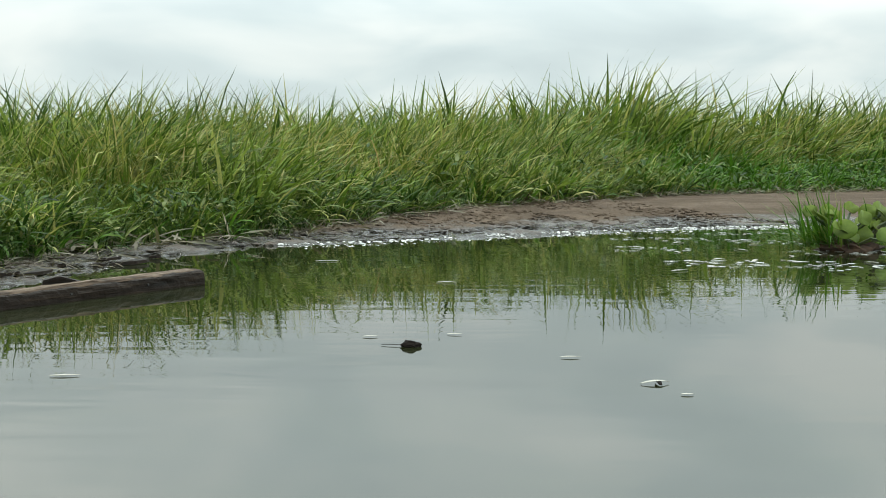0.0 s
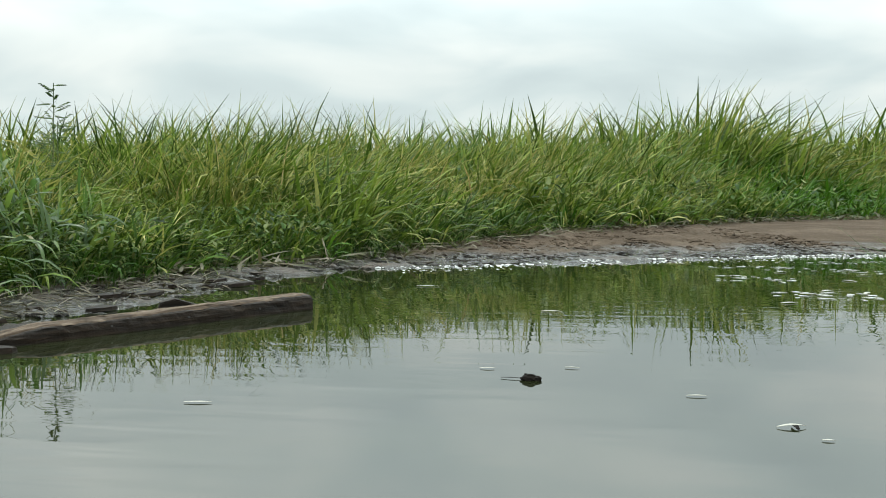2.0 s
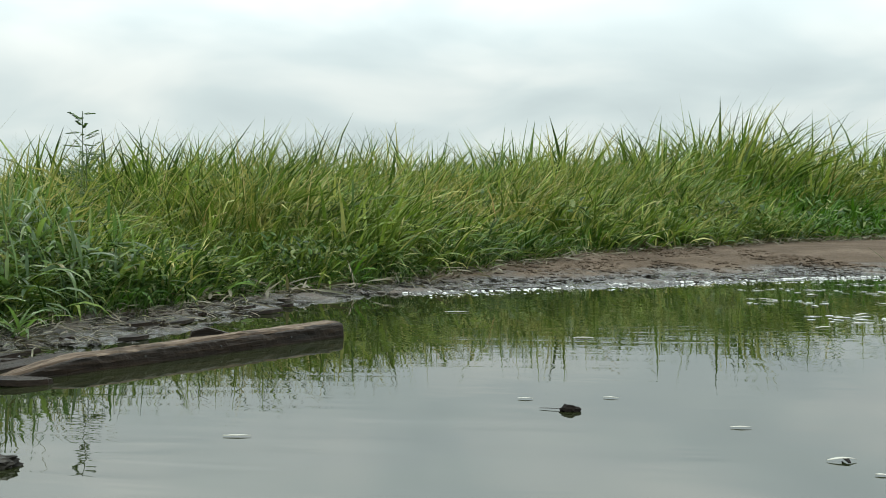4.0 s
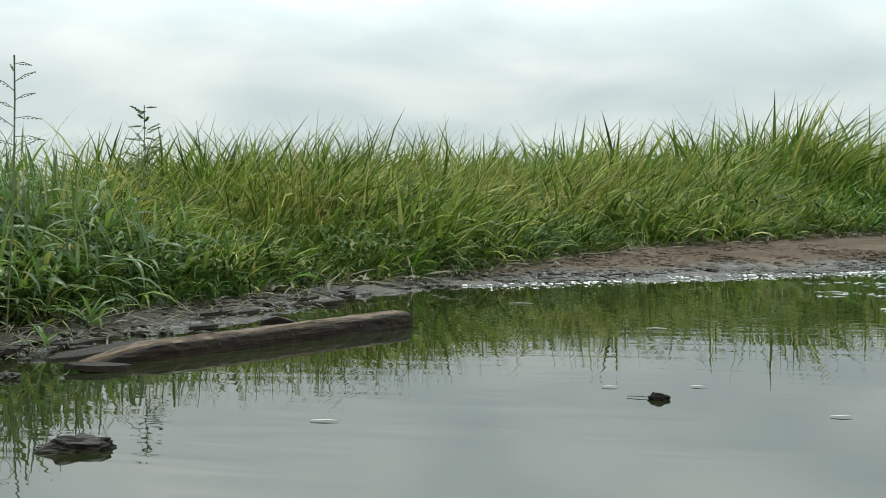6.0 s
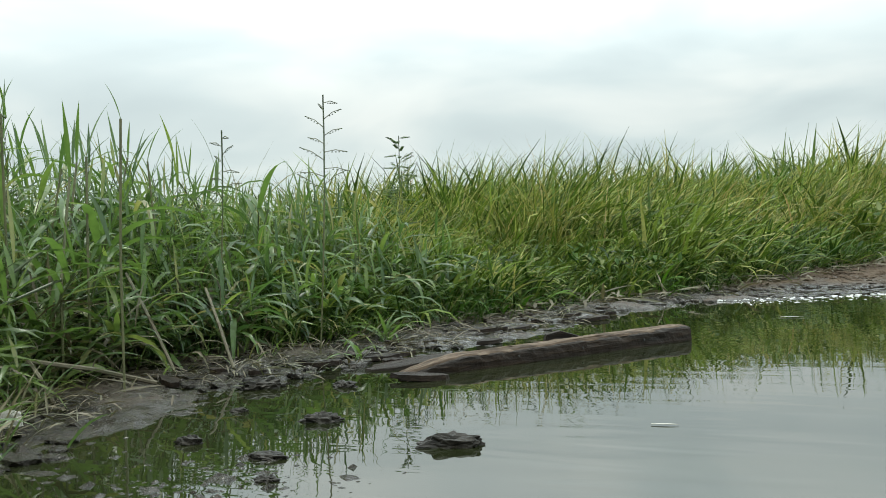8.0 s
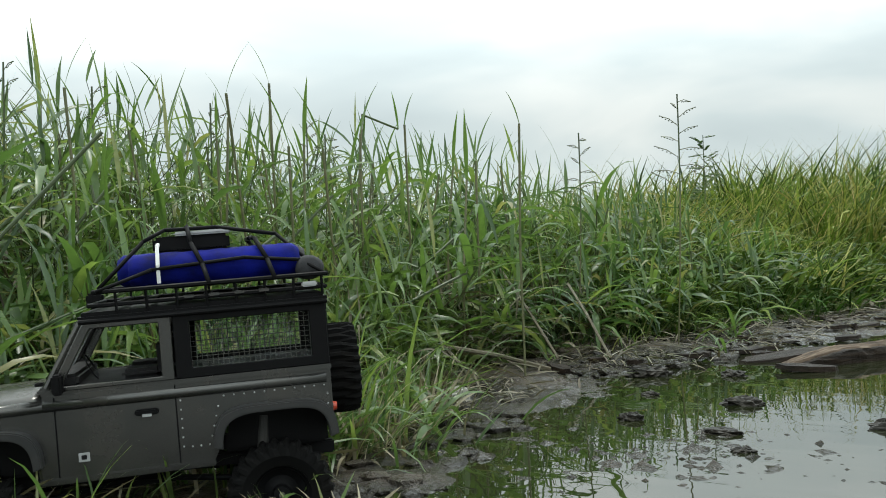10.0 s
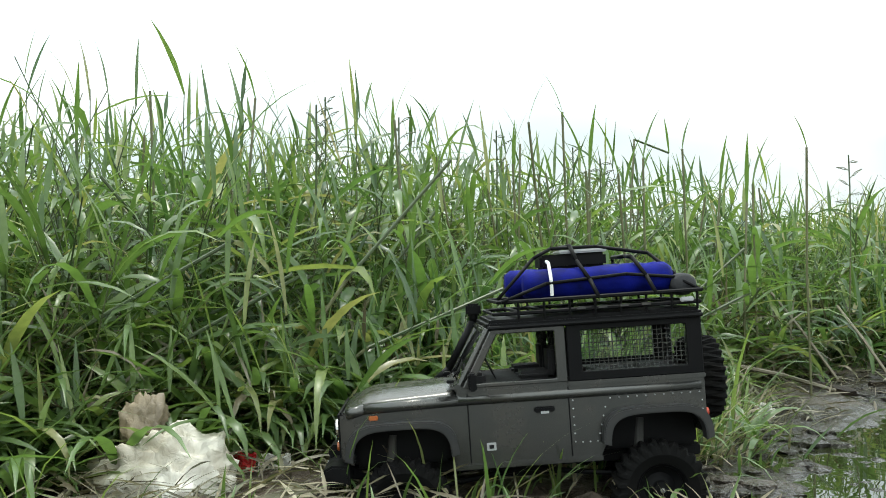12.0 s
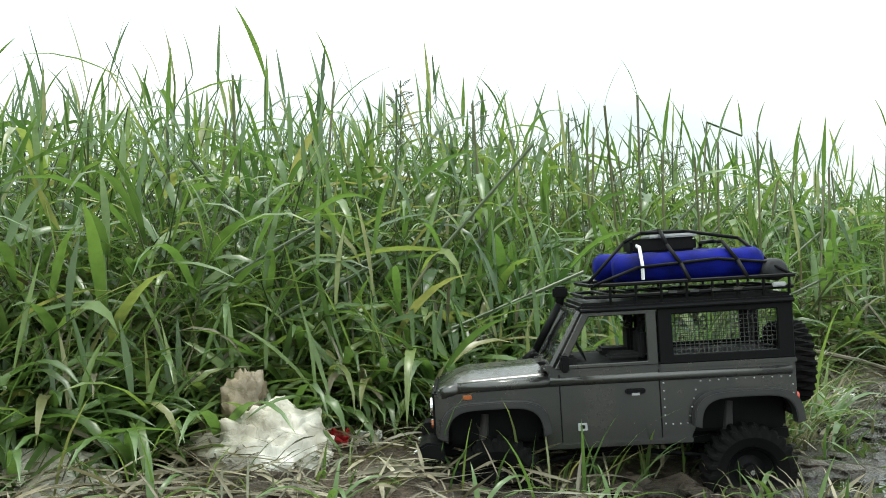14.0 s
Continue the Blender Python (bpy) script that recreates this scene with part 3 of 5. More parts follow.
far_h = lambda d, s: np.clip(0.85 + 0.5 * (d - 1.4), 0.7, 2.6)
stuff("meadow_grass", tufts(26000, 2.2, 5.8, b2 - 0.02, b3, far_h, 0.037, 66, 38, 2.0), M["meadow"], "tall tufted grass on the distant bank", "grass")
stuff("meadow_grass", tufts(9000, 0.5, 3.0, frac(9), b2, lambda d, s: np.clip(0.55 + 0.4 * d, 0.3, 1.45), 0.0085, 50, 52, 1.0), M["tips"], "fine pale wind-bent seed blades over the far grass", "grass")
stuff("meadow_grass", tufts(6000, 2.0, 5.0, b2 - 0.02, b3, far_h, 0.018, 50, 46, 1.0), M["tips"], "pale seed blades on the distant bank", "grass")
stuff("meadow_grass", tufts(9000, 2.3, 8.0, frac(0), frac(17), lambda d, s: 0.42 + 0 * d, 0.020, 12, 45), M["meadow"], "rough grass covering the land behind the bank", "grass")
low_h = lambda d, s: np.clip(0.30 + 0.32 * d, 0.2, 1.0)
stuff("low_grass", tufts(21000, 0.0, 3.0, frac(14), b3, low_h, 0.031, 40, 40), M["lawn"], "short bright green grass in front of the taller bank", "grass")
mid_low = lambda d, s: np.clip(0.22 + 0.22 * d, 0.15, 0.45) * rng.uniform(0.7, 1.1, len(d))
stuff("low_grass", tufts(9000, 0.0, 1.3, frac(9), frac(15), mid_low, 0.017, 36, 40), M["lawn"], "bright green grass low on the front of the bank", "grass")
foot_h = lambda d, s: 0.10 + 0.16 * rng.random(len(d))
# foot grass takes the dark weed colour to paint in the undercut's shade
stuff("low_grass", tufts(9000, -0.12, 0.4, frac(8), frac(14), foot_h, 0.008, 14, 35), M["weed"], "short weedy grass at the foot of the bank, darkened as in shade", "grass")
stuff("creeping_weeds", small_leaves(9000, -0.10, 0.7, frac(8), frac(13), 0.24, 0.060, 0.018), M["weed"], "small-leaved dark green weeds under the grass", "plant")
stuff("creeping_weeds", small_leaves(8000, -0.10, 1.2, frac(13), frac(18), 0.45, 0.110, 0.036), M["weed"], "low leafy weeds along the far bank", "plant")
stuff("low_grass", tufts(700, -0.12, 0.2, frac(5), frac(9), lambda d, s: 0.08 + 0.14 * rng.random(len(d)), 0.006, 9, 40), M["reed"], "sparse seedlings under the reeds", "grass")
stuff("low_grass", tufts(600, -0.55, 0.25, frac(2), frac(5), lambda d, s: 0.08 + 0.16 * rng.random(len(d)), 0.006, 13, 35), M["reed"], "short grass and seedlings rooted in the mud", "grass")


def clump_of(spots, n, tall, wide, material, label, name="grass_clump"):
    """Grass standing in single clumps at the given places."""
    geo = []
    for cx, cy, r in spots:
        ox, oy = rng.normal(0, 1, n), rng.normal(0, 1, n)
        px, py = cx + ox * r, cy + oy * r
        base = np.stack([px, py, ground_z(px, py) - 0.01], -1)
        geo.append(ribbons(base, np.arctan2(oy + rng.normal(0, 0.7, n), ox + rng.normal(0, 0.7, n)), tall * rng.uniform(0.35, 1.1, n),
                           np.radians(rng.uniform(38, 90, n)), np.radians(rng.gamma(2.0, 24, n)), wide * rng.uniform(0.5, 1.3, n), 5, 0.25, 0.3, rng.normal(0, 0.6, n))[:2])
    return stuff(name, join(*geo), material, label, "grass")


shore_spots = [(-1.74, 0.84, 0.075), (-1.83, 0.98, 0.06), (-1.80, 0.74, 0.06), (-1.90, 0.86, 0.07), (-1.72, 0.66, 0.04)]
clump_of(shore_spots, 75, 0.27, 0.009, M["reed"], "pale green grass clump rooted in the mud by the bend of the shore")
clump_of(shore_spots, 90, 0.19, 0.008, M["pale_straw"], "withered tan grass mixed into the shore clump", "dead_grass_clump")
track_spots = [(-1.66, 1.02, 0.05), (-1.56, 0.74, 0.035), (-1.62, 0.55, 0.05), (-1.88, 0.56, 0.05), (-1.82, 1.25, 0.05)]
dry_spots = [(-1.53, 0.80, 0.05), (-1.62, 0.88, 0.05), (-1.58, 0.70, 0.04), (-1.30, 0.42, 0.04)]
clump_of(dry_spots, 16, 0.08, 0.006, M["reed"], "sparse green blades in the wet mud behind the model car")
clump_of(dry_spots, 45, 0.07, 0.006, M["pale_straw"], "bleached dry grass trodden into the mud", "dead_grass_clump")
clump_of(track_spots, 70, 0.17, 0.007, M["reed"], "low green grass tuft in the mud beside the track")
clump_of(track_spots, 60, 0.13, 0.006, M["pale_straw"], "dry tan grass lying over the mud beside the track", "dead_grass_clump")


# ---- dead straw and stems lying on the mud ----
def litter_straw(n, t0, t1, lo, hi, size, wide):
    x, y, _, _ = along(FOOT, n, lo, hi, t0, t1)
    z = ground_z(x, y) + rng.uniform(0.002, 0.03, n)
    keep = z > 0.006
    x, y, z = x[keep], y[keep], z[keep]
    k = len(x)
    return ribbons(np.stack([x, y, z], -1), rng.uniform(0, 6.28, k), size * rng.uniform(0.3, 1.3, k), np.radians(rng.normal(4, 14, k)),
                   np.radians(rng.uniform(0, 40, k)), wide * rng.uniform(0.4, 1.5, k), 4, 0.3, 0.3, rng.normal(0, 1, k))[:2]


stuff("dead_straw", join(litter_straw(2400, frac(2), frac(4), -0.75, 0.35, 0.09, 0.005), litter_straw(1500, frac(4), frac(6), -0.42, 0.35, 0.09, 0.005)), M["straw"], "dry broken straw and dead stems on wet mud", "straw")
stuff("dead_straw", litter_straw(1500, frac(2), frac(5), -0.5, 0.2, 0.10, 0.006), M["pale_straw"], "bleached broken straw along the foot of the reeds", "straw")
stuff("dead_straw", litter_straw(1300, frac(6), frac(10), -0.6, 0.3, 0.085, 0.0045), M["straw"], "scattered dark wet straw under the reeds", "straw")
stuff("dead_straw", litter_straw(2600, frac(10), frac(17), -0.35, 0.4, 0.20, 0.012), M["straw"], "grey dead stems along the foot of the bank", "straw")


# ---- clods and wet lumps along the water's edge ----
def clods(n, t0, t1, lo, hi, size, spot=None):
    x, y, _, _ = along(EDGE, n, lo, hi, t0, t1)
    if spot:
        x, y = rng.normal(spot[0], spot[2], n), rng.normal(spot[1], spot[2], n)
    bm = bmesh.new()
    bmesh.ops.create_icosphere(bm, subdivisions=1, radius=1.0)
    bv = np.array([v.co[:] for v in bm.verts])
    bf = np.array([[v.index for v in f.verts] for f in bm.faces])
    bm.free()
    r = size * np.minimum(rng.gamma(1.5, 0.6, n), 2.0)
    z = np.maximum(ground_z(x, y), -0.45 * r)
    jit = 1 + rng.normal(0, 0.22, (n, len(bv), 1))
    sc = np.stack([r * rng.uniform(0.7, 1.6, n), r * rng.uniform(0.7, 1.6, n), r * 0.55], -1)
    v = bv[None] * jit * sc[:, None] + np.stack([x, y, z], -1)[:, None]
    f = bf[None] + (np.arange(n) * len(bv))[:, None, None]
    return v.reshape(-1, 3), f.reshape(-1, 3)


EL = np.concatenate([[0], np.cumsum(np.linalg.norm(np.diff(np.array(EDGE), axis=0), axis=1))])
efrac = lambda i: EL[i] / EL[-1]
stuff("mud_clods", clods(2600, efrac(1), efrac(13), -0.08, 0.75, 0.011), M["mud"], "small wet mud clods along the water's edge", "mud", False)
# pale beads added to imitate wet mud glinting along the far waterline
stuff("glint_foam", clods(3600, efrac(14), efrac(19), -0.22, 0.10, 0.006), M["foam"], "broken line of pale beads painting sky glints along the far waterline", "foam", False)
stuff("mud_clods", clods(6500, efrac(13), efrac(18), 0.05, 2.6, 0.013), M["mud"], "dry earth clods on the far shore", "mud", False)

stuff("mud_clods", clods(420, 0, 1, 0, 1, 0.011, (-1.14, 0.93, 0.13)), M["mud"], "wet mud lumps just breaking the shallow water", "mud", False)


# ---- things in and by the water ----
def plank():
    """A half-sunk old timber with chipped edges and a rotten, tapering end."""
    a, b = Vector((-0.735, 2.82, 0.0)), Vector((-1.25, 1.93, 0.0))
    d = b - a
    ob = thing("timber_plank", Matrix.Translation((a + b) / 2) @ pose(0, 0, 0, 0, 0, math.degrees(math.atan2(d.y, d.x))),
               "weathered brown timber plank half sunk at the pond's edge", "plank")
    L = d.length
    bm = bmesh.new()
    rows = []
    nseg = 110
    # front face, chipped front edge, top, back edge, back face
    prof = ((1.0, -0.05), (1.0, 0.1), (0.99, 0.45), (0.97, 0.72), (0.93, 0.90), (0.80, 1.0), (0.45, 1.02), (0.0, 1.0), (-0.45, 1.03), (-0.85, 0.98), (-0.98, 0.85), (-1.0, 0.3), (-1.0, -0.05))
    for i in range(nseg + 1):
        s = i / nseg
        x = (s - 0.5) * L
        w = 0.044 - 0.010 * s
        top = 0.040 - 0.008 * s
        if s > 0.84:
            top -= 0.024 * ((s - 0.84) / 0.16) ** 1.2
            w *= 1 - 0.45 * ((s - 0.84) / 0.16) ** 1.5
        chip = 0.006 * max(0.0, noise.noise(Vector((x * 16, 3.1, 0))) - 0.15) * 2
        ring = []
        for k_, (u, v) in enumerate(prof):
            j = 0.0022 * noise.fractal(Vector((x * 30, u * 3, v * 4)), 1.0, 2.0, 4) + 0.003 * noise.noise(Vector((x * 5, u, v)))
            zz = -0.05 if v < 0 else v * top
            edge = chip if 2 < k_ < 6 else 0.0
            ring.append(bm.verts.new((x + 0.4 * j, u * w + j - edge, zz + j - edge)))
        rows.append(ring)
    m = len(prof)
    for p, q in zip(rows[:-1], rows[1:]):
        for j in range(m):
            bm.faces.new((p[j], p[(j + 1) % m], q[(j + 1) % m], q[j]))
    bm.faces.new(rows[0])
    bm.faces.new(rows[-1][::-1])
    bmesh.ops.recalc_face_normals(bm, faces=bm.faces[:])
    # sides kept dark: soaking, plus their shade put into the colour
    part("board", bm, M["soaked_shaded_wood"], ob, "dark soaked body of the plank with side shade in its colour")
    # the upper face, bleached and also coloured as lit, flaking away towards the front edge and the rotten end
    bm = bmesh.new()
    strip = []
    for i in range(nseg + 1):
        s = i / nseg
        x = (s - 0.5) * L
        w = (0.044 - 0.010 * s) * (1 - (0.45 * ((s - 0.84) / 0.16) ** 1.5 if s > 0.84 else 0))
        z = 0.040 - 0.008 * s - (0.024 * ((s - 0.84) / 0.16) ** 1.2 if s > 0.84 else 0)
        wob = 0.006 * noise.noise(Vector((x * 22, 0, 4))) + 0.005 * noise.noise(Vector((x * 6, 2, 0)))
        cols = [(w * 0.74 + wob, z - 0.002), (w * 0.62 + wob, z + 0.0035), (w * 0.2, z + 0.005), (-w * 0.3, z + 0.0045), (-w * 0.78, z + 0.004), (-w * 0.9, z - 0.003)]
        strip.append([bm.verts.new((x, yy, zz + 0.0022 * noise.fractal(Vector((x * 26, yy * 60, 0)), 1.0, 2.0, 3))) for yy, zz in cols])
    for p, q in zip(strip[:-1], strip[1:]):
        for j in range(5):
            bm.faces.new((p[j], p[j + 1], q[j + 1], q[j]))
    part("weathered_lit_face", bm, M["weathered_lit_wood"], ob, "pale bleached upper face of the plank, coloured as lit")
    for x, y in ((-0.30, 0.041), (-0.05, 0.039), (0.18, 0.036)):
        part("nail", cyl((x, y + 0.003, 0.020), (x, y - 0.01, 0.020), 0.003, None, 8), M["steel"], ob, "rusty nail head")
    for x0, ln, y, h in ((-0.20, 0.22, 0.008, 0.042), (0.12, 0.18, -0.012, 0.038)):
        bm = bmesh.new()
        add_prism(bm, [(x0, h - 0.006), (x0 + ln, h - 0.008), (x0 + ln * 0.9, h - 0.001), (x0 + ln * 0.3, h + 0.004)], y, y + 0.012, 0.001)
        part("split_strip", bm, M["weathered_lit_wood"], ob, "pale split strip of wood")
    return ob


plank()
ob = thing("wood_wedge", pose(-1.03, 2.62, 0.0, 0, 0, 25), "dark triangular offcut of wood standing in the shallows", "wood")
part("block", prism([(-0.08, -0.03), (0.08, -0.03), (0.09, 0.010), (-0.02, 0.044), (-0.06, 0.034)], -0.02, 0.02, 0.003), M["soaked_shaded_wood"], ob)


def rock(x, y, size, seed, label, mat="stone", turn=0.0, flat=None):
    ob = blob(size, seed, 0.42, 4, 2.2, flat)
    me = part("rock", ob, M[mat], None, "", False)
    me.matrix_world = pose(x, y, 0.0, 0, 0, turn)
    return tagged(me, label, "rock", "rocks in the shallows")


rock(-0.885, 1.265, (0.050, 0.024, 0.017), 1, "dark wet ridged stone rising from shallow water", turn=18)
rock(-1.178, 1.40, (0.035, 0.022, 0.014), 2, "small rounded dark stone in shallow water", turn=10)
rock(-1.30, 1.18, (0.022, 0.016, 0.012), 3, "small dark stone in the muddy shallows")
rock(-1.12, 1.12, (0.028, 0.02, 0.008), 4, "flat dark stone barely above the shallow water")
rock(-1.50, 1.72, (0.05, 0.032, 0.022), 5, "pale wet broken stone at the water's edge", turn=40)
rock(-1.32, 1.775, (0.030, 0.022, 0.012), 6, "small pale stone at the water's edge", turn=-20)
rock(-1.38, 1.45, (0.018, 0.012, 0.007), 8, "pebble in the shallow water")
rock(-1.05, 1.0, (0.016, 0.012, 0.007), 9, "pebble on the mud flat")


def slab(x, y, sx, sy, turn, z=0.012):
    bm = bmesh.new()
    pts = [(math.cos(a) * sx * random.uniform(0.7, 1.1), math.sin(a) * sy * random.uniform(0.7, 1.1)) for a in (0.1, 0.5, 0.9, 1.4, 1.8, 2.3, 2.8, 3.2, 3.7, 4.2, 4.7, 5.2, 5.8)]
    lo = [bm.verts.new((px, py, z - 0.009)) for px, py in pts]
    hi = [bm.verts.new((px * 0.95, py * 0.95, z + 0.004 * random.random())) for px, py in pts]
    bm.faces.new(hi)
    for i in range(13):
        bm.faces.new((lo[i], lo[(i + 1) % 13], hi[(i + 1) % 13], hi[i]))
    bm.faces.new(lo[::-1])
    ob = part("bark_piece", bm, M["soaked_shaded_wood"])
    ob.matrix_world = pose(x, y, 0, random.uniform(-4, 4), random.uniform(-4, 4), turn)
    return tagged(ob, "flat wet piece of grey bark lying in the shallows", "bark", "bark pieces in the shallows")


for sx, sy, px, py, tr in ((0.15, 0.045, -1.30, 2.12, 50), (0.07, 0.03, -1.19, 1.90, 20), (0.09, 0.03, -1.42, 2.25, 65), (0.06, 0.028, -1.27, 2.62, 70), (0.11, 0.03, -1.30, 3.05, 80), (0.08, 0.03, -1.12, 3.45, 50)):
    slab(px, py, sx, sy, tr)


for i in range(18):
    q = along(EDGE, 1, -0.04, 0.22, efrac(8), efrac(13))
    slab(float(q[0][0]), float(q[1][0]), random.uniform(0.02, 0.06), random.uniform(0.012, 0.025), random.uniform(0, 180), float(max(ground_z(q[0][0], q[1][0]), 0)) + 0.012)


# floating leaves
def floating_leaf(x, y, length, width, turn, mat, label, curl=0.0):
    pts, f, _ = ribbons(np.array([[-length / 2, 0, 0.0015]]), np.array([0.0]), np.array([length]), np.array([radians(curl)]), np.array([radians(curl * 2.2)]), np.array([width * 0.55]), 6, 0.08, 0.45)
    me = mesh_of("floating_leaf", pts, f, M[mat], True)
    ob = new("floating_leaf", me)
    sol = ob.modifiers.new("thick", "SOLIDIFY")
    sol.thickness = 0.0008
    ob.matrix_world = pose(x, y, 0.0, 0, 0, turn)
    return tagged(ob, label, "leaf", "leaves afloat on the pond")


ob = part("floating_leaf", blob((0.018, 0.012, 0.008), 21, 0.4, 3, 2.0, -0.004), M["dark_leaf"])
ob.matrix_world = pose(-0.06, 1.775, 0.003)
tagged(ob, "curled dark rotten leaf afloat on still water", "leaf", "leaves afloat on the pond")
floating_leaf(-0.095, 1.782, 0.04, 0.006, -8, "dark_leaf", "thin dark stem scrap afloat", 3)
floating_leaf(0.326, 1.454, 0.045, 0.016, 10, "pale_leaf", "pale curled leaf afloat on still water", 12)
floating_leaf(0.33, 1.452, 0.03, 0.016, 95, "dark_leaf", "small dark leaf scrap afloat", 15)
floating_leaf(-0.595, 1.494, 0.045, 0.014, 8, "pale_leaf", "bleached narrow leaf afloat on the pond", 2)
floating_leaf(0.224, 1.665, 0.035, 0.012, 2, "pale_leaf", "thin pale leaf afloat on the pond", 4)
floating_leaf(-0.143, 1.879, 0.03, 0.012, 4, "pale_leaf", "thin pale leaf afloat on the pond", 4)
floating_leaf(0.024, 1.91, 0.03, 0.012, -5, "pale_leaf", "thin pale leaf afloat on the pond", 4)
floating_leaf(0.356, 1.377, 0.018, 0.012, 0, "pale_leaf", "small pale leaf scrap afloat", 3)
floating_leaf(0.011, 2.87, 0.06, 0.03, 0, "pale_leaf", "pale leaf scrap afloat on the pond", 3)
floating_leaf(-0.433, 3.598, 0.09, 0.03, 0, "pale_leaf", "pale leaf scrap afloat on the pond", 3)
for i, (px, py) in enumerate(((0.96, 3.6), (0.81, 3.27), (1.08, 3.75), (1.2, 3.68), (1.42, 3.9), (1.0, 4.1), (1.32, 4.25), (0.88, 4.4), (1.62, 3.62), (1.75, 3.7), (1.5, 4.6), (1.15, 4.7))):
    floating_leaf(px, py, 0.05 + 0.015 * (i % 4), 0.035, 20 * i, "pale_leaf", "pale leaf scrap afloat near the water plants", 4)


# water hyacinth at the far edge of the pond
def hyacinth(x, y):
    ob = thing("water_hyacinth", pose(x, y, 0) @ Matrix.Scale(0.85, 4), "green water hyacinth with round glossy leaves on a brown root clump", "plant")
    part("root_clump", blob((0.16, 0.10, 0.06), 11, 0.5, 3, 2.5), M["root"], ob, "matted dark brown roots")
    for i in range(30):
        a = random.uniform(0, 6.28)
        r = random.uniform(0.05, 0.32)
        h = random.uniform(0.05, 0.20)
        tip = Vector((0.10 + r * math.cos(a), -0.06 + r * 0.6 * math.sin(a), h))
        foot = Vector((0.05 * math.cos(a), 0.05 * math.sin(a), 0.02))
        stalk = part("leaf_stalk", tube([foot, (foot + tip) / 2 + Vector((0, 0, 0.03)), tip], 0.007), M["cane"], ob)
        bm = bmesh.new()
        n = 14
        sz = random.uniform(0.034, 0.054)
        mid = bm.verts.new((0, 0, 0))
        rim = [bm.verts.new((sz * math.cos(t) * (1.15 if abs(math.sin(t)) < 0.5 else 1), sz * math.sin(t), 0.018 + 0.008 * math.cos(3 * t))) for t in [2 * math.pi * j / n for j in range(n)]]
        for j in range(n):
            bm.faces.new((mid, rim[j], rim[(j + 1) % n]))
        m = Matrix.Translation(tip) @ Euler((random.uniform(0.6, 1.4), random.uniform(-0.5, 0.5), random.uniform(-0.8, 0.8))).to_matrix().to_4x4() @ Matrix.Translation((0, 0.03, 0))
        bmesh.ops.transform(bm, matrix=m, verts=bm.verts[:])
        bmesh.ops.solidify(bm, geom=bm.faces[:], thickness=0.003)
        part("leaf_blade", bm, M["hyacinth"], ob, "", True)
    n = 130
    base = np.stack([rng.normal(-0.13, 0.08, n), rng.normal(0, 0.05, n), np.full(n, 0.02)], -1)
    v, f, _ = ribbons(base, rng.normal(math.pi, 0.7, n), rng.uniform(0.16, 0.42, n), np.radians(rng.uniform(15, 85, n)), np.radians(rng.uniform(0, 50, n)), rng.uniform(0.008, 0.014, n), 5, 0.3)
    g = new("grass_tuft", mesh_of("grass_tuft", v, f, M["hyacinth"], True))
    g.parent = ob
    tagged(g, "narrow bright green blades leaning over the water", kind="stuff")
    return ob


hyacinth(1.80, 4.26)

# drifting scraps of leaf and foam, with wet glints painted as pale flecks, by the water plants
n_ = 900
q_ = rng.uniform(0, 1, (n_, 3))
py_ = 3.05 + 2.9 * q_[:, 0]
px_ = py_ * (0.17 + 0.30 * q_[:, 1] ** 0.8)
keep_ = np.sin(px_ * 5.0 + 2 * np.sin(py_ * 4.0)) + np.sin(py_ * 9.0 + px_) > 0.5
px_, py_ = px_[keep_], py_[keep_]
n_ = len(px_)
scraps = ribbons(np.stack([px_, py_, np.full(n_, 0.002)], -1), rng.normal(0, 0.5, n_), 0.016 + 0.05 * rng.random(n_) ** 2, np.zeros(n_), np.zeros(n_), rng.uniform(0.012, 0.03, n_), 4, 0.0, 0.5)
stuff("floating_scraps", scraps[:2], M["foam"], "pale scraps of leaf and foam, with painted glints, drifting on the pond", "scraps")


# ---- litter on the banks ----
def crumpled_bag(x, y, z, size, seed, mat, label, turn=0, neck=True):
    ob = thing("plastic_bag", pose(x, y, z, 0, 0, turn), label, "bag")
    bm = bmesh.new()
    bmesh.ops.create_icosphere(bm, subdivisions=5, radius=1.0)
    for v in bm.verts:
        p = v.co.copy()
        big = noise.fractal(p * 1.4 + Vector((seed, 0, 0)), 1.0, 2.0, 3)
        crease = 1.1 * abs(noise.noise(p * 2.6 + Vector((0, seed, 0)))) + 0.7 * abs(noise.noise(p * 5.5 + Vector((seed, seed, 0)))) + 0.15 * abs(noise.noise(p * 12.0 + Vector((seed, 0, seed))))
        d = 1.12 + 0.26 * big - 0.28 * crease
        v.co = Vector((p.x * size[0] * d, p.y * size[1] * d, max(-0.25 * size[2], p.z * size[2] * d)))
    part("sack", bm, M[mat], ob, "", True)
    if neck:
        bm = bmesh.new()
        bmesh.ops.create_icosphere(bm, subdivisions=4, radius=1.0)
        for v in bm.verts:
            p = v.co.copy()
            d = 1 - 0.7 * abs(noise.noise(p * 4.5 + Vector((seed * 2, 0, 0)))) + 0.3 * noise.noise(p * 1.5)
            v.co = Vector((p.x * 0.038 * d - size[0] * 0.30, p.y * 0.035 * d + 0.02, p.z * 0.055 * d + size[2] * 0.98))
        part("knotted_neck", bm, M["brown_bag"], ob, "muddy brown twisted neck of the bag", True)
    return ob


crumpled_bag(-1.882, 0.018, 0.018, (0.100, 0.072, 0.088), 3.3, "bag", "crumpled dirty white plastic bag at the grass edge", 47)
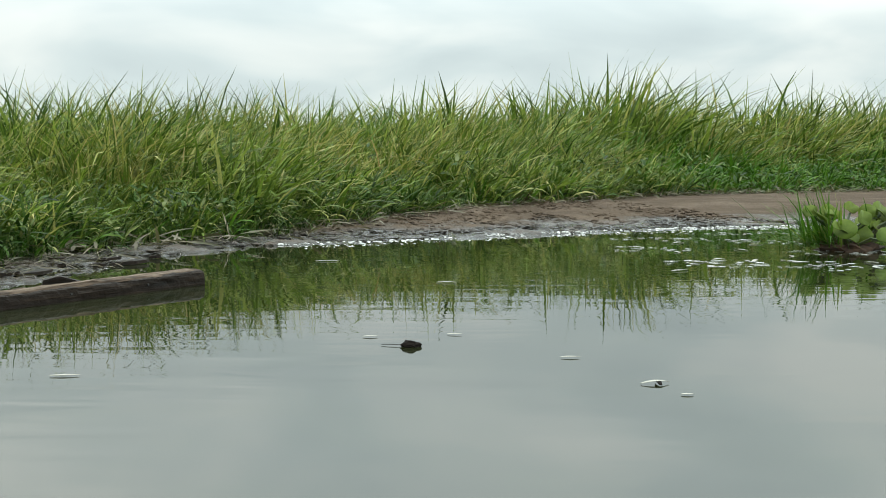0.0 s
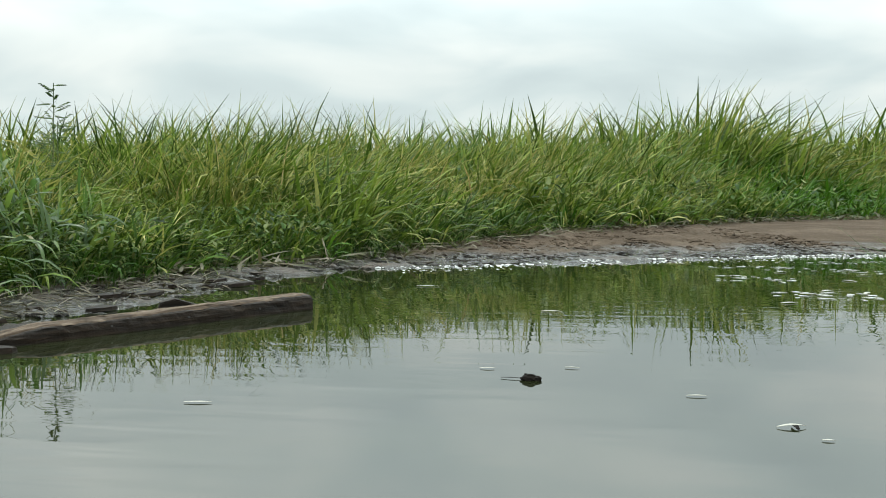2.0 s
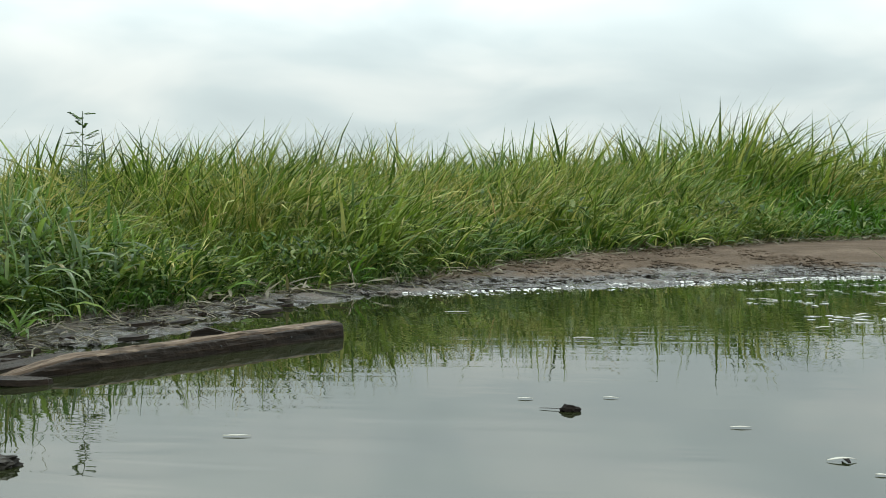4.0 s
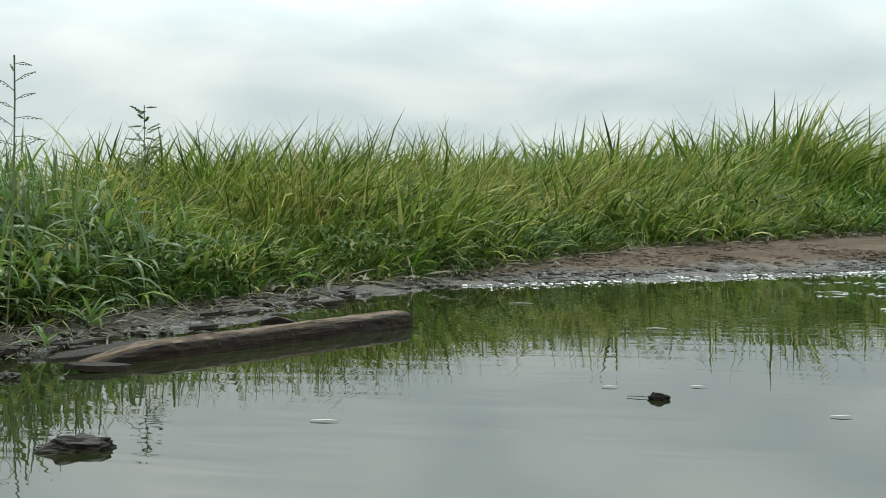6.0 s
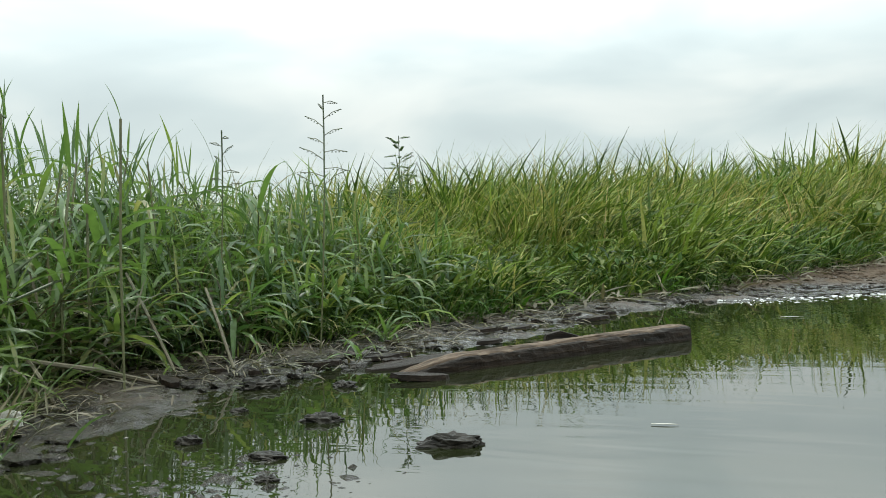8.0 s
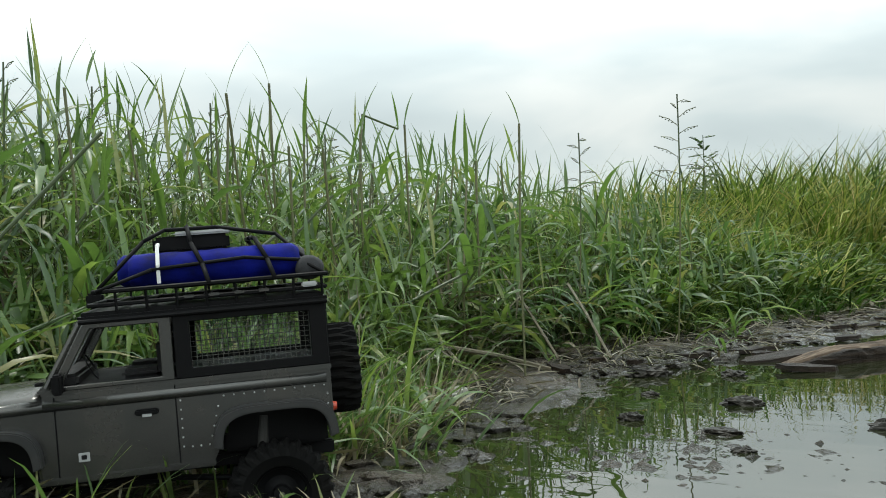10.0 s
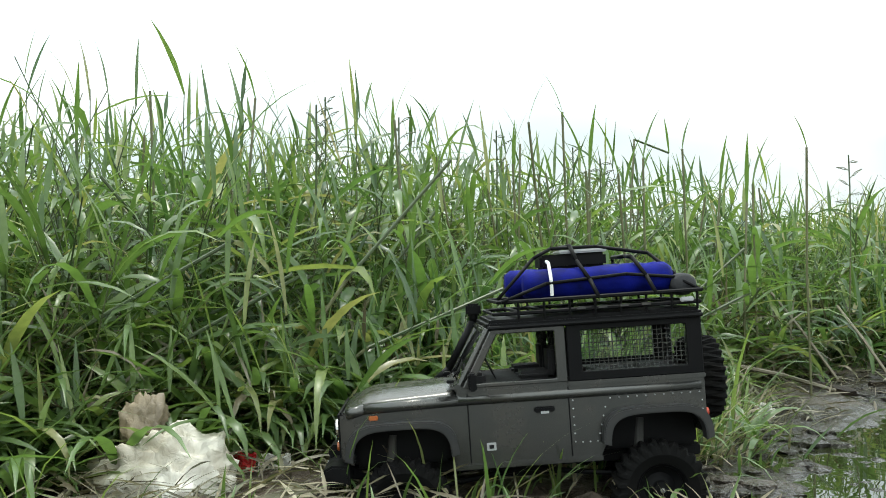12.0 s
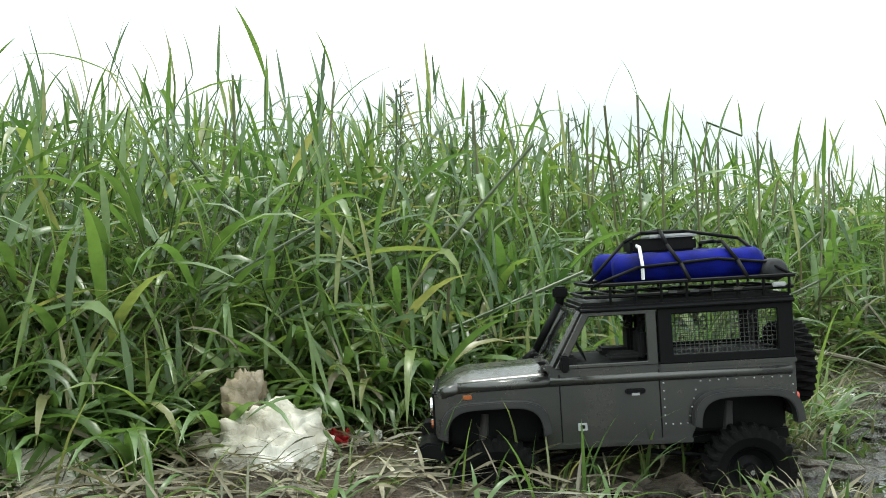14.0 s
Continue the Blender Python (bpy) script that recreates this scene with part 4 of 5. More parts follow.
crumpled_bag(-1.96, -0.25, 0.012, (0.085, 0.06, 0.06), 8.1, "bag", "crumpled muddy white plastic bag among grass", 60, False)
crumpled_bag(3.05, 12.0, 0.12, (0.16, 0.12, 0.10), 5.2, "bag", "crumpled white plastic litter on the far shore", 20, False)


def wrapper(x, y, z, mat, sx, sy, turn, label):
    bm = bmesh.new()
    n = 8
    g = [[bm.verts.new(((i / n - 0.5) * sx, (j / n - 0.5) * sy, 0.014 * noise.noise(Vector((i * 0.6, j * 0.6, x * 9))))) for j in range(n + 1)] for i in range(n + 1)]
    for i in range(n):
        for j in range(n):
            bm.faces.new((g[i][j], g[i + 1][j], g[i + 1][j + 1], g[i][j + 1]))
    bmesh.ops.solidify(bm, geom=bm.faces[:], thickness=0.0008)
    ob = part("foil_wrapper", bm, M[mat])
    ob.matrix_world = pose(x, y, z, 50, 0, turn)
    return tagged(ob, label, "wrapper")


wrapper(-1.885, 0.137, 0.050, "foil_red", 0.034, 0.030, 42, "crumpled red foil wrapper lying in straw")
wrapper(-1.86, 0.172, 0.046, "foil_white", 0.045, 0.03, 52, "crumpled pale foil wrapper beside the red one")
wrapper(-1.67, 0.98, 0.030, "foil_red", 0.016, 0.014, 42, "faded red scrap of foil on the mud")
wrapper(-1.62, 1.13, 0.035, "foil_white", 0.04, 0.03, 60, "white scrap of plastic on the mud")


# ---- single plants that stand out ----
def blade_mesh(length, e0, droop, width, twist=0.0, seg=7):
    v, f, _ = ribbons(np.zeros((1, 3)), np.array([0.0]), np.array([length]), np.array([radians(e0)]), np.array([radians(droop)]), np.array([width]), seg, 0.3, 0.35, twist)
    return mesh_of("leaf", v, f, M["reed"], True)


LEAVES = [blade_mesh(*a) for a in ((0.30, 55, 95, 0.022), (0.26, 45, 70, 0.024, 0.4), (0.34, 60, 120, 0.020, -0.4), (0.22, 65, 40, 0.018), (0.28, 35, 85, 0.023, 0.7), (0.24, 75, 25, 0.015), (0.32, 50, 60, 0.026, -0.7))]


def reed_plant(x, y, height, lean, az, seed, label):
    r = random.Random(seed)
    z = float(ground_z(x, y)) - 0.01
    ob = thing("reed_plant", pose(x, y, z), label, "grass", "reed plants on the near bank")
    dirv = Vector((math.cos(az), math.sin(az), 0))
    pts = [Vector((0, 0, 0)) + dirv * (height * math.sin(lean) * (s ** 1.2)) + Vector((0, 0, height * math.cos(lean * s) * s)) for s in [i / 6 for i in range(7)]]
    part("stem", tube(pts, 0.0028, 6), M["cane"], ob)
    n = r.randint(6, 9)
    for j in range(n):
        s = 0.15 + 0.85 * j / (n - 1)
        i = min(5, int(s * 6))
        p = pts[i].lerp(pts[i + 1], s * 6 - i)
        lf = new("leaf", LEAVES[5 if j == n - 1 else r.randrange(7)])
        lf.parent = ob
        k = r.uniform(0.7, 1.15) * (0.55 if j == n - 1 else 1.0)
        lf.matrix_local = Matrix.Translation(p) @ pose(0, 0, 0, 0, 0, r.uniform(0, 360)) @ Matrix.Scale(k, 4)
    return ob


xs_, ys_, dep_, _ = along(FOOT, 46, -0.02, 0.75, frac(2), frac(9))
for i in range(46):
    tall_ = float(np.clip(0.30 + 0.5 * dep_[i], 0.30, 0.52)) * random.uniform(0.85, 1.12)
    reed_plant(float(xs_[i]), float(ys_[i]), tall_, random.uniform(0.0, 0.6), random.uniform(0, 6.28), i,
               "short arching green reed plant at the mud's edge" if tall_ < 0.42 else "tall green reed plant with long arching blades")


def panicle(x, y, z0, height, arms, reach, label, name="seed_stalk", leafy_arms=False):
    """A thin stalk with sparse side branches near its top."""
    z = float(ground_z(x, y))
    ob = thing(name, pose(x, y, z), label, "grass")
    top = height
    pts = [Vector((0.02 * math.sin(s * 2), 0.02 * s, top * s)) for s in (0, 0.3, 0.6, 0.85, 1.0)]
    part("stalk", tube(pts, 0.0022, 5), M["cane"], ob)
    for j in range(arms):
        s = z0 + (1 - z0) * j / arms
        a = random.uniform(0, 6.28) if leafy_arms else (0.3 if j % 2 else math.pi - 0.2) + random.uniform(-0.7, 0.7)
        ln = reach * (1.1 - 0.6 * (s - z0) / (1 - z0))
        p = Vector((0.02 * math.sin(s * 2), 0.02 * s, top * s))
        q = p + Vector((math.cos(a) * ln, math.sin(a) * ln, ln * random.uniform(-0.1, 0.7)))
        bm = tube([p, (p + q) / 2 + Vector((0, 0, 0.006)), q], 0.0011, 4)
        for i in range(5):
            c = p.lerp(q, 0.35 + 0.16 * i)
            m = Matrix.Translation(c) @ Matrix.Diagonal((0.011 if leafy_arms else 0.003, 0.007 if leafy_arms else 0.002, 0.003 if leafy_arms else 0.0018, 1))
            bmesh.ops.create_icosphere(bm, subdivisions=1, radius=1.0, matrix=m)
        part("branch", bm, M["reed"] if leafy_arms else M["cane"], ob)
    return ob


panicle(-1.64, 2.26, 0.62, 0.72, 12, 0.075, "thin seed stalk with sparse side branches above the reeds")
panicle(-2.38, 4.50, 0.45, 0.80, 30, 0.11, "feathery green weed standing above the grass", "feathery_weed", True)
panicle(-2.42, 4.62, 0.4, 0.62, 24, 0.14, "bushy green weed among the grass", "feathery_weed", True)
panicle(-1.90, 2.15, 0.7, 0.62, 8, 0.05, "thin seed stalk among the reeds")
for px, py, hh in ((-2.45, 1.25, 0.66), (-2.5, 0.95, 0.66), (-2.3, 1.5, 0.6), (-2.55, 1.7, 0.66), (-2.3, 0.55, 0.62), (-2.6, 0.8, 0.7)):
    panicle(px, py, 0.78, hh, 8, 0.055, "wispy grass seed head against the sky")


def spear(x, y, pts, width, label):
    """A reed stalk whose upper leaf snaps over or stands as a spear."""
    z = float(ground_z(x, y))
    ob = thing("reed_stalk", pose(x, y, z), label, "grass", "tall reed stalks")
    part("stalk", tube([Vector(p) for p in pts], 0.003, 5), M["cane"], ob)
    lf = new("leaf", LEAVES[5])
    lf.parent = ob
    lf.matrix_local = Matrix.Translation(pts[-1]) @ pose(0, 0, 0, 0, 0, random.uniform(0, 360)) @ Matrix.Scale(width, 4)
    return ob


spear(-2.24, 1.60, [(0, 0, 0), (0, -0.01, 0.4), (-0.005, 0.03, 0.66), (0.06, 0.10, 0.62)], 0.45, "tall reed stalk snapped over at the top")
spear(-2.235, 1.56, [(0, 0, 0), (0.01, 0, 0.3), (0.0, 0.0, 0.50)], 0.7, "tall reed stalk with a folded upright leaf")
spear(-2.13, 1.88, [(0, 0, 0), (0.0, -0.04, 0.3), (0.0, 0.0, 0.52)], 0.7, "tall reed stalk with a spear leaf")
spear(-1.72, 1.54, [(0, 0, 0), (0.0, 0, 0.3), (0.01, 0.0, 0.58)], 0.35, "thin dark upright reed stalk")
spear(-2.33, 1.37, [(0, 0, 0), (0.0, 0.01, 0.3), (-0.03, -0.02, 0.55)], 0.5, "tall reed stalk with a long pointed leaf")
spear(-2.63, 0.60, [(0, 0, 0), (0.0, 0.01, 0.3), (-0.01, -0.02, 0.50)], 0.5, "tall reed stalk with a broad bright leaf")
spear(-2.77, 0.41, [(0, 0, 0), (0.0, 0.01, 0.3), (0.02, 0.02, 0.58)], 0.5, "tall reed stalk with a broad bright leaf")
spear(-2.57, 1.10, [(0, 0, 0), (0.0, 0.01, 0.3), (0.02, 0.02, 0.48)], 0.8, "tall reed stalk with a bent leaf")


for px, py, zt, wide_ in ((-2.27, 1.16, 0.74, 0.5), (-2.13, 1.18, 0.79, 0.45), (-2.16, 1.30, 0.72, 0.7), (-2.06, 1.39, 0.72, 0.6), (-2.04, 1.55, 0.71, 0.4), (-1.90, 1.56, 0.64, 0.75), (-1.92, 1.67, 0.66, 0.6),
                          (-2.10, 1.06, 0.76, 0.5), (-2.02, 1.12, 0.69, 0.7), (-1.96, 1.18, 0.66, 0.6), (-2.55, 0.57, 0.84, 0.55), (-2.65, 0.40, 0.84, 0.5)):
    hh = zt - float(ground_z(px, py)) - 0.22 * wide_
    lean = random.uniform(-0.03, 0.03)
    spear(px, py, [(0, 0, 0), (lean, -lean, 0.5 * hh), (lean * 0.5, lean, hh)], wide_, "tall reed stalk with a pointed leaf over the bank")


for i in range(16):
    px, py, hh = random.uniform(-2.75, -2.2), 0.75 + 0.12 * i, random.uniform(0.50, 0.62)
    lean = random.uniform(-0.06, 0.06)
    spear(px, py, [(0, 0, 0), (lean * 0.3, lean * 0.3, 0.5 * hh), (lean, lean, hh - 0.05 * max(0, py - 2))], random.uniform(0.3, 0.6), "thin reed stalk rising above the rest")


def weed(x, y, n, size, label, name="weed_seedling"):
    z = float(ground_z(x, y)) - 0.004
    ob = thing(name, pose(x, y, z), label, "plant")
    for j in range(n):
        lf = new("leaf", LEAVES[j % 5])
        lf.parent = ob
        lf.matrix_local = pose(0.004 * j, 0, 0, 0, 0, 360 * j / n + random.uniform(-25, 25)) @ Matrix.Scale(size * random.uniform(0.7, 1.1), 4)
    return ob


weed(-1.50, 2.19, 6, 0.45, "small bright green seedling in wet mud")
for px, py in ((-1.62, 2.6), (-1.72, 0.86), (-1.60, 0.74), (-1.78, 0.68), (-1.66, 0.62), (-1.72, 1.02), (-1.55, 0.92)):
    weed(px, py, 11, 0.62, "grass tuft rooted in the mud", "grass_tuft")
# blades close under the lens
for px, py, sc in ((-1.44, 0.20, 0.36), (-1.42, 0.14, 0.3), (-1.50, 0.05, 0.4), (-1.35, 0.36, 0.3), (-1.62, -0.06, 0.45), (-1.73, -0.22, 0.5)):
    weed(px, py, 7, sc, "sparse pale grass tuft beside the model car", "grass_tuft")

# long fallen stems near the bend of the shore
for a, b, rr in (((-1.86, 1.42, 0.09), (-1.70, 1.62, 0.02), 0.005), ((-1.86, 1.42, 0.09), (-1.74, 1.36, 0.015), 0.0045), ((-1.95, 1.25, 0.02), (-1.80, 1.38, 0.03), 0.012), ((-2.0, 1.9, 0.25), (-1.75, 1.75, 0.03), 0.004), ((-1.9, 2.1, 0.2), (-1.66, 1.86, 0.02), 0.004), ((-2.05, 0.75, 0.2), (-1.8, 0.95, 0.04), 0.003)):
    ob = part("fallen_stem", tube([Vector(a), (Vector(a) + Vector(b)) / 2 + Vector((0, 0, 0.006)), Vector(b)], rr, 6), M["straw"])
    tagged(ob, "dry pale fallen reed stem over the mud", "stem", "fallen stems at the shore")

# long dark canes leaning through the reeds, and broad pale leaves over the litter
for i in range(20):
    y0 = -0.25 + 0.085 * i + random.uniform(-0.05, 0.05)
    x0 = -2.02 - 0.30 * random.random()
    z0 = float(ground_z(x0, y0))
    run, lift = random.uniform(0.30, 0.62), random.uniform(0.16, 0.48)
    side = 1 if i % 4 else -1
    p = Vector((x0, y0, z0))
    q = p + Vector((0.35 * side * run, 0.85 * side * run, lift))
    ob = thing("leaning_cane", Matrix.Translation(p), "long dark reed cane leaning across the bank", "stem", "leaning canes")
    part("cane", tube([Vector((0, 0, 0)), (q - p) * 0.5 + Vector((0, 0, 0.03)), q - p], 0.0032, 6), M["cane"], ob)
    for j in range(4):
        lf = new("leaf", LEAVES[(i + j) % 7])
        lf.parent = ob
        lf.matrix_local = Matrix.Translation((q - p) * (0.35 + 0.2 * j) + Vector((0, 0, 0.02))) @ pose(0, 0, 0, 0, 0, random.uniform(0, 360)) @ Matrix.Scale(random.uniform(0.45, 0.8), 4)
for px, py, sc in ((-2.00, -0.08, 0.75), (-1.98, 0.10, 0.62), (-1.96, 0.26, 0.55), (-1.92, -0.16, 0.7), (-1.99, 0.42, 0.7), (-2.03, 0.62, 0.75), (-1.97, 0.95, 0.7), (-2.02, 1.15, 0.8), (-1.93, -0.30, 0.9), (-1.99, -0.22, 0.8), (-1.95, -0.02, 0.85), (-2.00, 0.20, 0.9), (-1.97, 0.34, 0.8), (-2.04, -0.36, 1.0), (-2.01, 0.54, 0.9), (-1.98, 0.70, 0.8)):
    weed(px, py, 6, sc, "broad-leaved grass plant bending over the litter", "broad_leaf_grass")


# ---- the model off-road car: x forward, y to its left, z up from the tyres' underside ----
def arch(cx, cz, rx, rz, a0, a1, n, power=4.2):
    """A squared-off wheel arch."""
    out = []
    for i in range(n + 1):
        a = radians(a0 + (a1 - a0) * i / n)
        c, sn = math.cos(a), math.sin(a)
        out.append((cx + rx * math.copysign(abs(c) ** (2 / power), c), cz + rz * math.copysign(abs(sn) ** (2 / power), sn)))
    return out


WB, TR, HW = 0.324, 0.059, 0.092


def make_wheel():
    prof = [(0.034, -0.019), (0.046, -0.024), (0.054, -0.022), (0.0565, -0.015), (0.0572, 0.0), (0.0565, 0.015), (0.054, 0.022), (0.046, 0.024), (0.034, 0.019), (0.034, -0.019)]
    bm = lathe(prof, 104)
    # knobbly tread: every other block of the outer ring stands proud, staggered left and right
    n = len(prof)
    bm.verts.ensure_lookup_table()
    for q, v in enumerate(bm.verts):
        ring, j = divmod(q, n)
        r = math.hypot(v.co.x, v.co.z)
        if r > 0.05 and ((ring + (2 if v.co.y > 0 else 0)) // 2) % 2:
            g = (r + 0.0042) / r
            v.co.x, v.co.z = v.co.x * g, v.co.z * g
            v.co.y *= 1.06
    bmesh.ops.recalc_face_normals(bm, faces=bm.faces[:])
    tyre = part("tyre", bm, M["rubber"])
    bm = lathe([(0.034, -0.017), (0.031, -0.012), (0.029, 0.010), (0.031, 0.015), (0.034, 0.019), (0.034, 0.017)], 32)
    rim = part("rim", bm, M["black"], None, "black plastic wheel rim")
    bm = lathe([(0.0005, 0.012), (0.009, 0.012), (0.011, 0.006), (0.020, 0.001), (0.0295, 0.006), (0.0300, -0.003), (0.0005, -0.003)], 36)
    hub = part("hub", bm, M["black"])
    nut = part("wheel_nut", cyl((0, 0.012, 0), (0, 0.017, 0), 0.0035, None, 6), M["chrome"])
    return [o.data for o in (tyre, rim, hub, nut)], [tyre, rim, hub, nut]


WHEEL, spare_parts = make_wheel()
for o in spare_parts:
    bpy.data.objects.remove(o)


def put_wheel(car, m, name="wheel"):
    w = new(name, WHEEL[0])
    w.parent, w.matrix_local = car, m
    tagged(w, "knobbly black off-road tyre on a black rim")
    for nm, me in zip(("rim", "hub", "wheel_nut"), WHEEL[1:]):
        o = new(nm, me)
        o.parent = w
    return w


def window_panel(car, name, x0, x1, z0, z1, ox0, ox1, oz0, oz1, y0, y1, mat, slant=0.0):
    """A thin upright wall from x0 to x1 with an opening cut through it; slant leans the front edge."""
    bm = bmesh.new()
    f = lambda z: slant * (z - z0) / (z1 - z0)
    outer = [(x0, z0), (x1, z0), (x1 - f(z1), z1), (x0, z1)]
    inner = [(ox0, oz0), (ox1 - f(oz0), oz0), (ox1 - f(oz1), oz1), (ox0, oz1)]
    oa, ia, ob_, ib = ([bm.verts.new((px, py, pz)) for px, pz in ring] for ring, py in ((outer, y0), (inner, y0), (outer, y1), (inner, y1)))
    for i in range(4):
        j = (i + 1) % 4
        for q in ((oa[i], oa[j], ia[j], ia[i]), (ob_[j], ob_[i], ib[i], ib[j]), (oa[j], oa[i], ob_[i], ob_[j]), (ia[i], ia[j], ib[j], ib[i])):
            bm.faces.new(q)
    bmesh.ops.recalc_face_normals(bm, faces=bm.faces[:])
    bmesh.ops.bevel(bm, geom=bm.edges[:], offset=0.001, segments=1, affect="EDGES")
    return part(name, bm, mat, car)


def model_car(m):
    car = thing("model_car", m, "grey radio-controlled model off-road car with loaded roof rack on muddy ground", "model car")
    P, B = M["paint"], M["black"]
    # lower body, one piece with the wheel arches cut out
    side = [(-0.068, 0.118), (-0.068, 0.192), (0.250, 0.192), (0.252, 0.180), (0.385, 0.176), (0.398, 0.168), (0.400, 0.112), (0.386, 0.104)]
    side += arch(WB, 0.090, 0.062, 0.058, 15, 165, 20)
    side += [(0.258, 0.093), (0.072, 0.093)]
    side += arch(0.0, 0.090, 0.061, 0.058, 12, 168, 20)
    part("body_tub", prism(side, -HW, HW, 0.0035), P, car, "dusty metallic grey body")
    for s in (-1, 1):
        y = s * HW
        part("belt_moulding", box((-0.069, y - 0.002, 0.186), (0.108, y + s * 0.0022, 0.192), 0.001) if s > 0 else box((-0.069, y - 0.0022, 0.186), (0.108, y + 0.002, 0.192), 0.001), P, car)
        part("shoulder_crease", tube([(-0.062, y - s * 0.0045, 0.1765), (0.25, y - s * 0.0045, 0.1765), (0.37, y - s * 0.0045, 0.174), (0.392, y - s * 0.0045, 0.168)], 0.0075, 16), P, car, "polished rounded shoulder line", True)
        part("sill", box((0.07, y - 0.003, 0.090), (0.26, y + 0.003, 0.097), 0.0012), P, car)
        for cx, cz, r in ((WB, 0.090, 0.063), (0.0, 0.090, 0.062)):
            bm = bmesh.new()
            outer, inner = arch(cx, cz, r + 0.009, r + 0.004, 6, 174, 26), arch(cx, cz, r - 0.001, r - 0.005, 6, 174, 26)
            ya, yb = (y - 0.004, y + 0.017) if s > 0 else (y - 0.017, y + 0.004)
            add_prism(bm, outer + inner[::-1], ya, yb, 0.0015)
            part("wheel_flare", bm, M["flare"], car, "dark grey plastic wheel arch flare")
    # bonnet, crowned, with a raised middle
    bm = bmesh.new()
    rows = []
    for i in range(13):
        s = i / 12
        x = 0.252 + 0.144 * s
        row = []
        for j in range(13):
            v = -1 + j / 6
            z = 0.1935 - 0.006 * s - 0.014 * max(0, s - 0.75) ** 1.3 * 6 - 0.010 * abs(v) ** 4
            if abs(v) < 0.62:
                z += 0.003 * (1 - max(0, s - 0.7) * 2)
            row.append(bm.verts.new((x, v * 0.087, z)))
        rows.append(row)
    low = [[bm.verts.new((v.co.x, v.co.y, 0.172)) for v in r] for r in rows]
    for i in range(12):
        for j in range(12):
            bm.faces.new((rows[i][j], rows[i + 1][j], rows[i + 1][j + 1], rows[i][j + 1]))
    for i in range(12):
        for r0 in (0, 12):
            bm.faces.new((rows[i][r0], rows[i + 1][r0], low[i + 1][r0], low[i][r0]))
            bm.faces.new((rows[r0][i], rows[r0][i + 1], low[r0][i + 1], low[r0][i]))
    bmesh.ops.remove_doubles(bm, verts=bm.verts[:], dist=1e-6)
    bmesh.ops.recalc_face_normals(bm, faces=bm.faces[:])
    part("bonnet", bm, P, car, "grey crowned bonnet", True)
    part("cowl_panel", box((0.236, -0.088, 0.188), (0.256, 0.088, 0.197), 0.003), P, car)
    for s in (-1, 1):
        part("bonnet_hinge", box((0.252, s * 0.06 - 0.006, 0.197), (0.262, s * 0.06 + 0.006, 0.201), 0.001), B, car)
    # front: grille, lamps, bumper, winch
    grille = part("grille", box((0.396, -0.085, 0.112), (0.404, 0.085, 0.172), 0.003), B, car, "black plastic front grille")
    for i in range(6):
        part("slat", box((0.403, -0.045, 0.120 + 0.008 * i), (0.4065, 0.045, 0.123 + 0.008 * i), 0.0008), B, grille)
    part("grille_badge", box((0.405, -0.008, 0.143), (0.4085, 0.008, 0.148), 0.001), M["chrome"], car)
    for s in (-1, 1):
        lamp = part("headlight", cyl((0.402, s * 0.064, 0.150), (0.4075, s * 0.064, 0.150), 0.013, 0.012, 20), M["chrome"], car, "round clear headlight")
        part("lens", cyl((0.4075, s * 0.064, 0.150), (0.4095, s * 0.064, 0.150), 0.0115, 0.009, 20), M["glass"], lamp)
        part("indicator_lamp", cyl((0.402, s * 0.072, 0.128), (0.407, s * 0.072, 0.128), 0.0055, None, 12), M["amber"], car, "small amber lamp")
        part("side_lamp", cyl((0.402, s * 0.056, 0.128), (0.407, s * 0.056, 0.128), 0.0045, None, 12), M["white"], car)
        part("side_marker", box((0.352, s * HW - 0.002, 0.160), (0.364, s * HW + 0.002, 0.166), 0.001), M["amber"], car, "amber side marker lamp")
        part("wing_corner", box((0.388, s * 0.084 - 0.006, 0.112), (0.401, s * 0.084 + 0.006, 0.172), 0.004), P, car)
    bumper = part("front_bumper", prism([(0.392, 0.082), (0.414, 0.082), (0.424, 0.090), (0.424, 0.103), (0.414, 0.108), (0.392, 0.106)], -0.100, 0.100, 0.003), B, car, "black steel-look front bumper")
    part("winch", cyl((0.414, -0.02, 0.112), (0.414, 0.02, 0.112), 0.010, None, 14), B, bumper)
    for s in (-1, 1):
        part("shackle", tube([(0.424, s * 0.05 - 0.006, 0.09), (0.433, s * 0.05 - 0.004, 0.086), (0.433, s * 0.05 + 0.004, 0.086), (0.424, s * 0.05 + 0.006, 0.09)], 0.0022), M["chrome"], bumper)
    # cabin
    part("cabin_floor", box((-0.064, -0.088, 0.1925), (0.24, 0.088, 0.1955)), M["seat"], car, "dark cabin floor")
    for s in (-1, 1):
        y0, y1 = (HW - 0.006, HW - 0.001) if s > 0 else (-HW + 0.001, -HW + 0.006)
        door = window_panel(car, "door_frame", 0.108, 0.243, 0.192, 0.264, 0.122, 0.232, 0.197, 0.258, y0, y1, P, 0.040)
        handle = part("door_handle", box((0.128, s * HW - 0.001 if s > 0 else s * HW - 0.004, 0.156), (0.154, s * HW + 0.004 if s > 0 else s * HW + 0.001, 0.163), 0.0015), B, car, "black recessed door handle")
        part("latch", box((0.136, s * (HW + 0.004) - 0.001, 0.1545), (0.146, s * (HW + 0.004) + 0.001, 0.1575)), M["silver"], handle)
        yg = s * (HW + 0.0004)
        for xg in (0.109, 0.238):
            part("door_gap", box((xg - 0.0007, yg - 0.0006, 0.098), (xg + 0.0007, yg + 0.0006, 0.186)), B, car)
